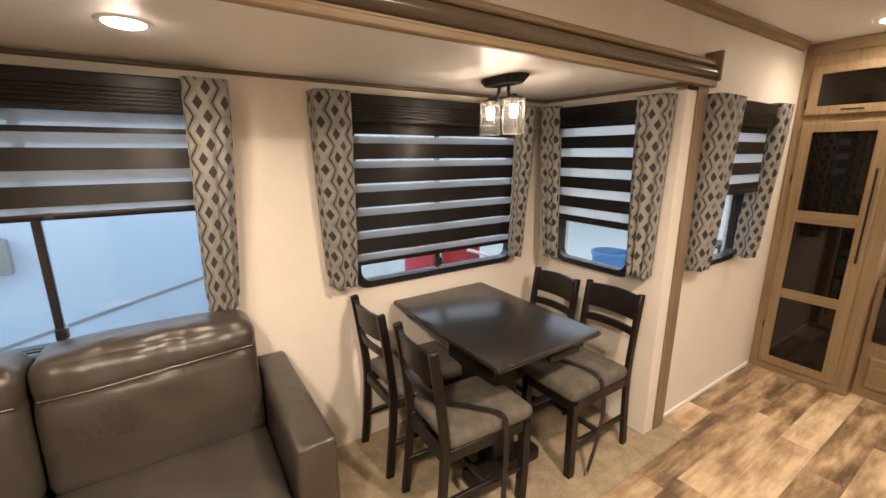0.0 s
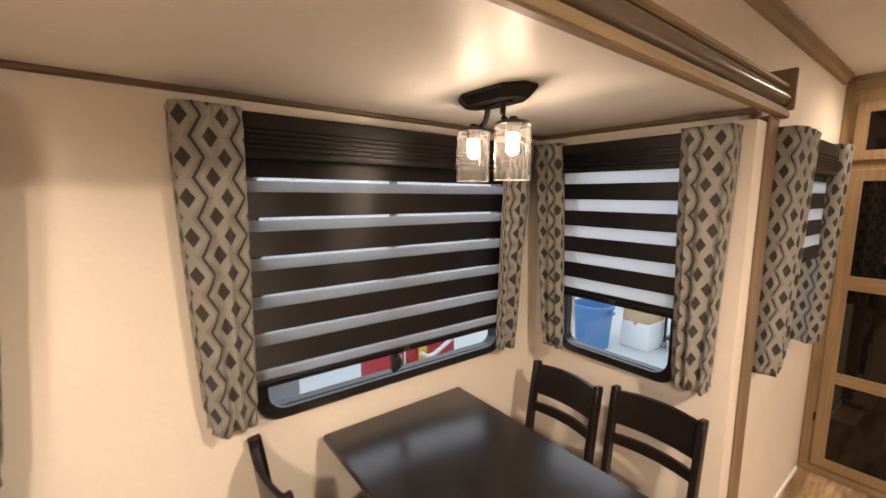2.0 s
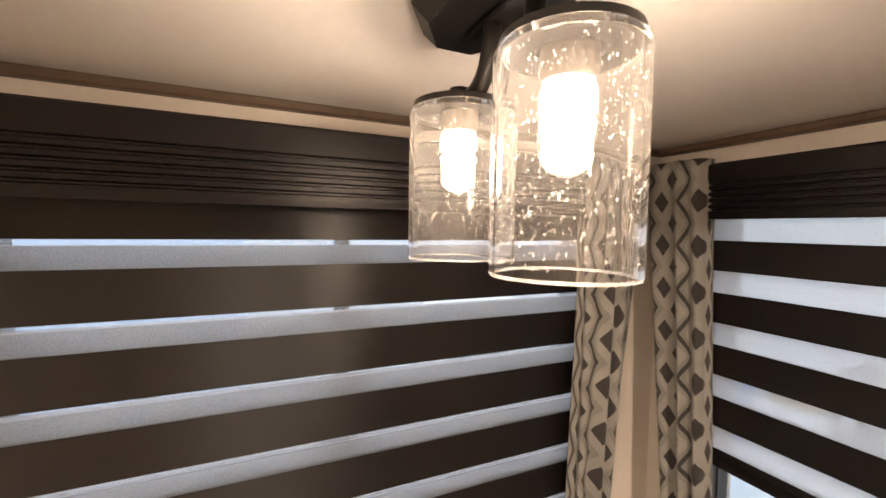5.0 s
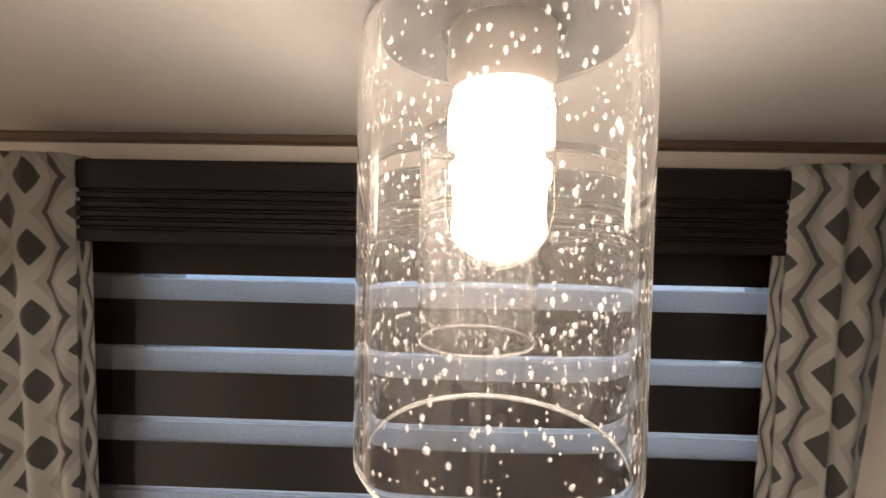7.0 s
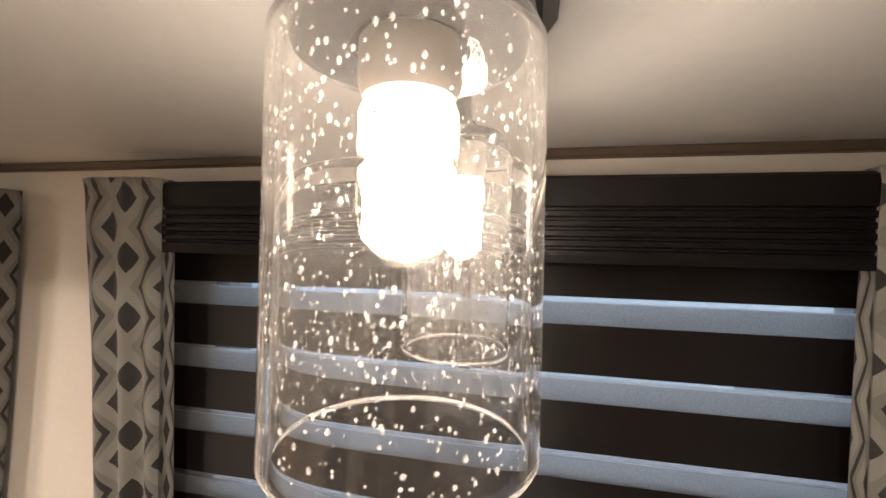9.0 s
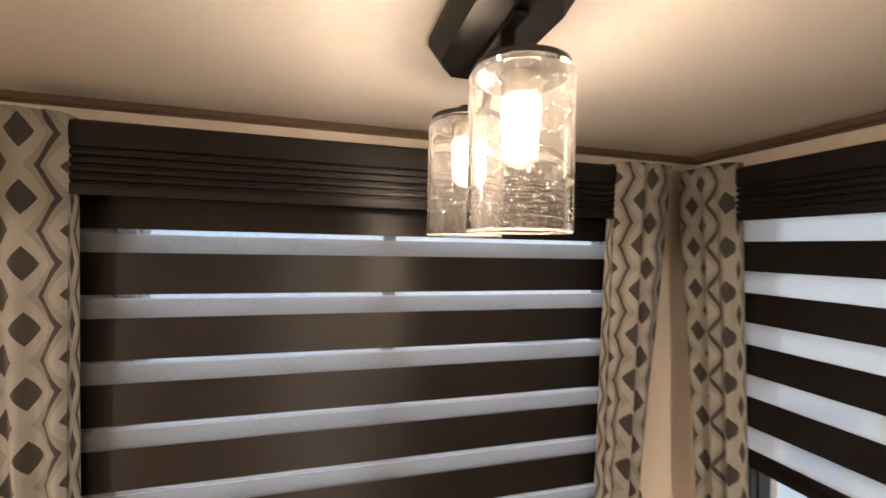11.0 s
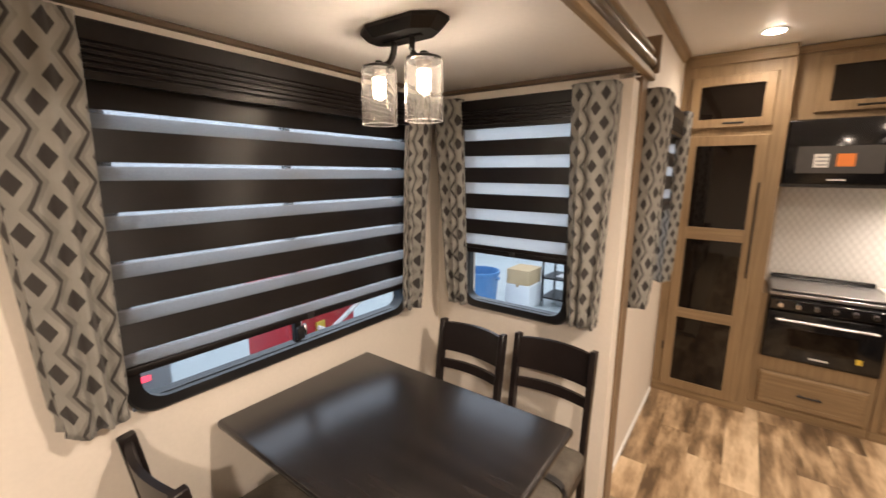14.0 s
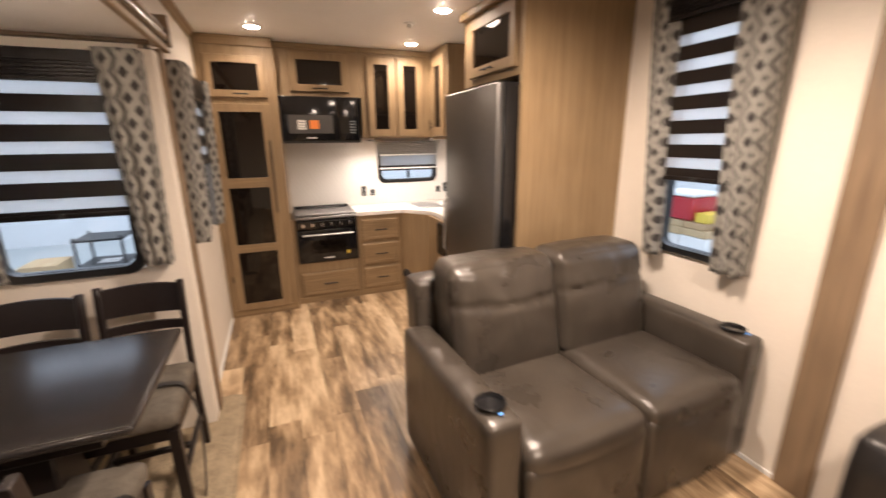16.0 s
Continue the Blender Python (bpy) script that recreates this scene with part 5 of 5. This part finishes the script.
# fridge and its surround
FX = 1.68
struct("partition", box(1.645, FX - 0.006, YS + 0.001, -0.575, 0, ZC - 0.002, bev=0.002), M_WOOD, "wood partition beside the fridge", "partition")
fr = thing("fridge", pose(2.0, -0.8, 0), "tall stainless steel fridge with black sides", "fridge")
part("body", box(FX, 2.345, YS + 0.05, -0.5, 0.03, 1.665, bev=0.006), M_GLOSSBLK, fr, "black cabinet sides")
part("upper_door", box(FX + 0.002, 2.343, -0.498, -0.455, 0.62, 1.662, bev=0.012, seg=3), M_FRIDGE, fr)
part("lower_door", box(FX + 0.002, 2.343, -0.498, -0.455, 0.05, 0.612, bev=0.012, seg=3), M_FRIDGE, fr)
part("handle", tube(bmesh.new(), [(2.3, -0.453, 0.66), (2.3, -0.43, 0.69), (2.3, -0.43, 1.0), (2.3, -0.453, 1.03)], 0.009, 8), M_CHROME, fr)
part("lower_handle", tube(bmesh.new(), [(2.3, -0.453, 0.585), (2.27, -0.43, 0.585), (1.8, -0.43, 0.585), (1.77, -0.453, 0.585)], 0.009, 8), M_CHROME, fr)
for x in (1.72, 2.28):
    part("foot", box(x, x + 0.03, -0.6, -0.56, 0, 0.03), M_GLOSSBLK, fr, smooth=False)
of = thing("wall_cabinet", pose(2.0, -0.8, 1.7), "wood cabinet above the fridge with a dark glass flap", "cabinet", "wall cabinets")
part("body", box(FX - 0.004, 2.36, YS + 0.002, -0.6, 1.705, ZC - 0.003, bev=0.002), M_WOOD, of, smooth=False)
door_leaf("flap_door", pose(0, -0.598, 0, 0, 0, 180), -2.26, -1.74, 1.745, 2.06, of, [(1.8, 2.0)], (-2.06, -1.94, 1.766, 1.776), 0.055)
part("crown", box(FX - 0.004, 2.36, -0.6, -0.56, ZC - 0.045, ZC - 0.004, bev=0.004), M_WOODH, of, smooth=False)


# ---- showroom outside ----
GZ = -0.85
struct("ground", box(-60, 60, -60, 60, GZ - 0.1, GZ), M_HALL, "pale sealed concrete showroom floor", "ground")
struct("wall_hall_north", box(-14, 16, 9.0, 9.3, GZ, 4.2), M_HALLWALL, "pale showroom wall", "wall")
struct("wall_hall_east", box(11.5, 11.8, -10, 9.0, GZ, 4.2), M_HALLWALL, "pale showroom wall", "wall")
struct("wall_hall_south", box(-14, 16, -9.3, -9.0, GZ, 4.2), M_HALLWALL, "pale showroom wall", "wall")


def bin_blue(x, y):
    b = thing("waste_bin", pose(x, y, GZ), "round blue plastic waste bin on the showroom floor", "bin")
    part("drum", lathe(bmesh.new(), [(0, GZ), (0.25, GZ), (0.3, GZ + 0.62), (0.32, GZ + 0.63), (0.32, GZ + 0.68), (0.295, GZ + 0.68), (0.24, GZ + 0.03), (0, GZ + 0.03)], 28, (x, y, 0)), M_BLUE, b)
    for s in (-1, 1):
        part("handle", box(x - 0.05, x + 0.05, y + s * 0.31, y + s * 0.35, GZ + 0.56, GZ + 0.6, bev=0.008), M_BLUE, b)


bin_blue(6.2, 4.12)
for k, (x, y, w, d, h, base) in enumerate(((6.85, 3.62, 0.55, 0.45, 0.42, 0.0), (6.83, 3.62, 0.5, 0.42, 0.26, 0.42))):
    c = thing("cardboard_box", pose(x, y, GZ + base), ["white printed carton on the showroom floor", "brown cardboard box on another carton"][k], "box", "boxes")
    part("carton", box(x - w / 2, x + w / 2, y - d / 2, y + d / 2, GZ + base, GZ + base + h, bev=0.008), M_CARD if k else M_WHITEP, c)
    part("tape", box(x - w / 2 - 0.001, x + w / 2 + 0.001, y - 0.03, y + 0.03, GZ + base + h - 0.04, GZ + base + h + 0.001), M_PINE, c, smooth=False)
cart = thing("utility_cart", pose(7.25, 3.05, GZ), "black metal utility cart with trays", "cart")
for x in (6.97, 7.53):
    for y in (2.77, 3.33):
        part("post", box(x - 0.015, x + 0.015, y - 0.015, y + 0.015, GZ + 0.1, GZ + 0.95), M_METALBLK, cart, smooth=False)
        part("caster", lathe(bmesh.new(), [(0, -0.015), (0.05, -0.015), (0.05, 0.015), (0, 0.015)], 16, (x, y, GZ + 0.05), "y"), M_GREYP, cart)
for z in (0.15, 0.5, 0.88):
    part("tray", box(6.95, 7.55, 2.75, 3.35, GZ + z, GZ + z + 0.03, bev=0.006), M_METALBLK, cart)
part("paper", box(7.1, 7.35, 2.9, 3.15, GZ + 0.531, GZ + 0.535), M_PLATE, cart, "loose white sheet", smooth=False)

veh = thing("red_trolley", pose(1.75, 2.8, GZ), "red painted tool trolley with a white bar and yellow label", "trolley")
part("body", box(1.63, 2.12, 2.62, 3.1, GZ + 0.14, 0.78, bev=0.03, seg=2), M_RED, veh)
part("corner_post", box(1.62, 1.67, 2.598, 2.64, GZ + 0.14, 0.8, bev=0.008), M_RED, veh)
part("edge_strip", box(1.7, 1.711, 2.612, 2.62, GZ + 0.2, 0.76), M_WHITEP, veh, "thin white stripe", smooth=False)
part("bar", tube(bmesh.new(), [(1.8, 2.58, 0.54), (1.85, 2.57, 0.51), (1.9, 2.57, 0.515), (2.12, 2.57, 0.625), (2.14, 2.57, 0.645), (2.11, 2.59, 0.66), (1.96, 2.6, 0.71)], 0.014, 10), M_WHITEP, veh, "bent white bar")
part("label_plate", box(1.81, 1.87, 2.608, 2.619, 0.44, 0.56), M_YELLOW, veh, smooth=False)
for x in (1.72, 2.03):
    for y in (2.7, 3.02):
        part("wheel", lathe(bmesh.new(), [(0, -0.03), (0.07, -0.03), (0.07, 0.03), (0, 0.03)], 20, (x, y, GZ + 0.07), "y"), M_METALBLK, veh)
cab = thing("steel_cabinet", pose(1.0, 4.5, GZ), "dark grey steel cabinet with a red light", "cabinet")
part("body", box(0.75, 1.53, 4.1, 4.8, GZ, GZ + 0.95, bev=0.02), M_GREYP, cab)
part("indicator", box(1.3, 1.38, 4.09, 4.1, GZ + 0.74, GZ + 0.78), glow("red_light", (1.0, 0.05, 0.08), 2.0), cab, "small red light", smooth=False)
far = thing("machine", pose(4.0, 6.6, GZ), "white machine with a grey panel in the showroom", "machine")
part("body", box(3.3, 4.9, 6.3, 6.9, GZ, GZ + 1.3, bev=0.04), M_WHITEP, far)
part("panel", box(3.5, 4.5, 6.28, 6.3, GZ + 0.4, GZ + 1.1), M_GREYP, far, smooth=False)
goods = thing("loaded_pallet", pose(4.25, -5.5, GZ), "pallet of white and brown cartons under a red crate", "pallet")
crate = part("crate", box(4.12, 4.75, -5.78, -5.22, GZ + 1.0, GZ + 1.36, bev=0.03), M_RED, goods, "red plastic crate")
part("lid", box(4.1, 4.77, -5.8, -5.2, GZ + 1.362, GZ + 1.42, bev=0.015), M_WHITEP, crate, "white lid")
for x0, x1, z0, z1, m in ((3.8, 4.28, 0.125, 0.52, M_PLATE), (4.29, 4.8, 0.125, 0.5, M_WHITEP), (3.84, 4.3, 0.525, 0.76, M_WHITEP), (4.31, 4.78, 0.505, 0.75, M_PLATE),
                          (3.86, 4.27, 0.765, 0.88, M_CARD), (4.28, 4.76, 0.755, 0.88, M_CARD), (3.9, 4.26, 0.885, 0.99, M_PINE), (4.27, 4.76, 0.885, 0.99, M_CARD), (3.88, 4.08, 0.995, 1.14, M_YELLOW)):
    part("carton", box(x0, x1, -5.75, -5.25, GZ + z0, GZ + z1, bev=0.012), m, goods)
part("pallet_base", box(3.75, 4.85, -5.85, -5.15, GZ, GZ + 0.12), M_PINE, goods, smooth=False)
van = thing("white_trailer", pose(-1.2, 4.6, GZ), "white trailer side coloured blue-grey, with a grey stripe, parked outside", "trailer")
# the skin is an even blue-grey, well off plain white paint
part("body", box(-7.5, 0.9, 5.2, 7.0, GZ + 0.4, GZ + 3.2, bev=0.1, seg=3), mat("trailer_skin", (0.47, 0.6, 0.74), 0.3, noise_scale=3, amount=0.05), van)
for x in (-5.2, -4.3):
    part("wheel", lathe(bmesh.new(), [(0, -0.12), (0.33, -0.12), (0.35, -0.08), (0.35, 0.1), (0, 0.1)], 28, (x, 5.4, GZ + 0.35), "y"), M_METALBLK, van)
part("stripe", extrude_profile([(0.45, 0.19), (-1.6, -0.31), (-1.6, -0.345), (0.45, 0.155)], 5.192, 5.199, "y"), M_GREYP, van, "grey graphic stripe", smooth=False)
mir = part("mirror", box(-1.5, -1.27, 5.02, 5.12, 0.42, 0.75, bev=0.03, seg=2), M_GREYP, van, "dark grey folded mirror")
part("mirror_arm", box(-1.42, -1.36, 5.11, 5.2, 0.55, 0.6), M_METALBLK, mir, smooth=False)
struct("road_line", box(-6, 4, 3.3, 3.38, GZ, GZ + 0.004), M_GREYP, "grey floor marking", "marking")

# ---- floor planks ----
plank_rnd = random.Random(11)
floor_ob = bpy.data.objects["floor"]
PW = 0.152
meshes = {}
y = YS + 0.002
while y < YM - 0.01:
    w = min(PW, YM - 0.002 - y)
    x = XL - plank_rnd.random() * 0.8
    while x < XK:
        ln = plank_rnd.choice((0.61, 0.91, 0.91, 1.22))
        a, b = max(x, XL), min(x + ln, XK - 0.002)
        if b - a > 0.02:
            key = (round(b - a, 3), round(w, 3))
            if key not in meshes:
                pm = box(0, b - a - 0.0006, 0, w - 0.0006, -0.006, 0, bev=0.0008)
                meshes[key] = mesh_of("plank", pm, M_PLANK)
            ob = new("plank", meshes[key])
            ob.parent = floor_ob
            ob.location = (a, y, 0)
        x += ln
    y += PW

# ---- size: the plan is drawn a little small ----
for ob in scene.objects:
    if ob.parent is None and ob.type != "CAMERA":
        ob.matrix_basis = Matrix.Scale(SIZE, 4) @ ob.matrix_basis
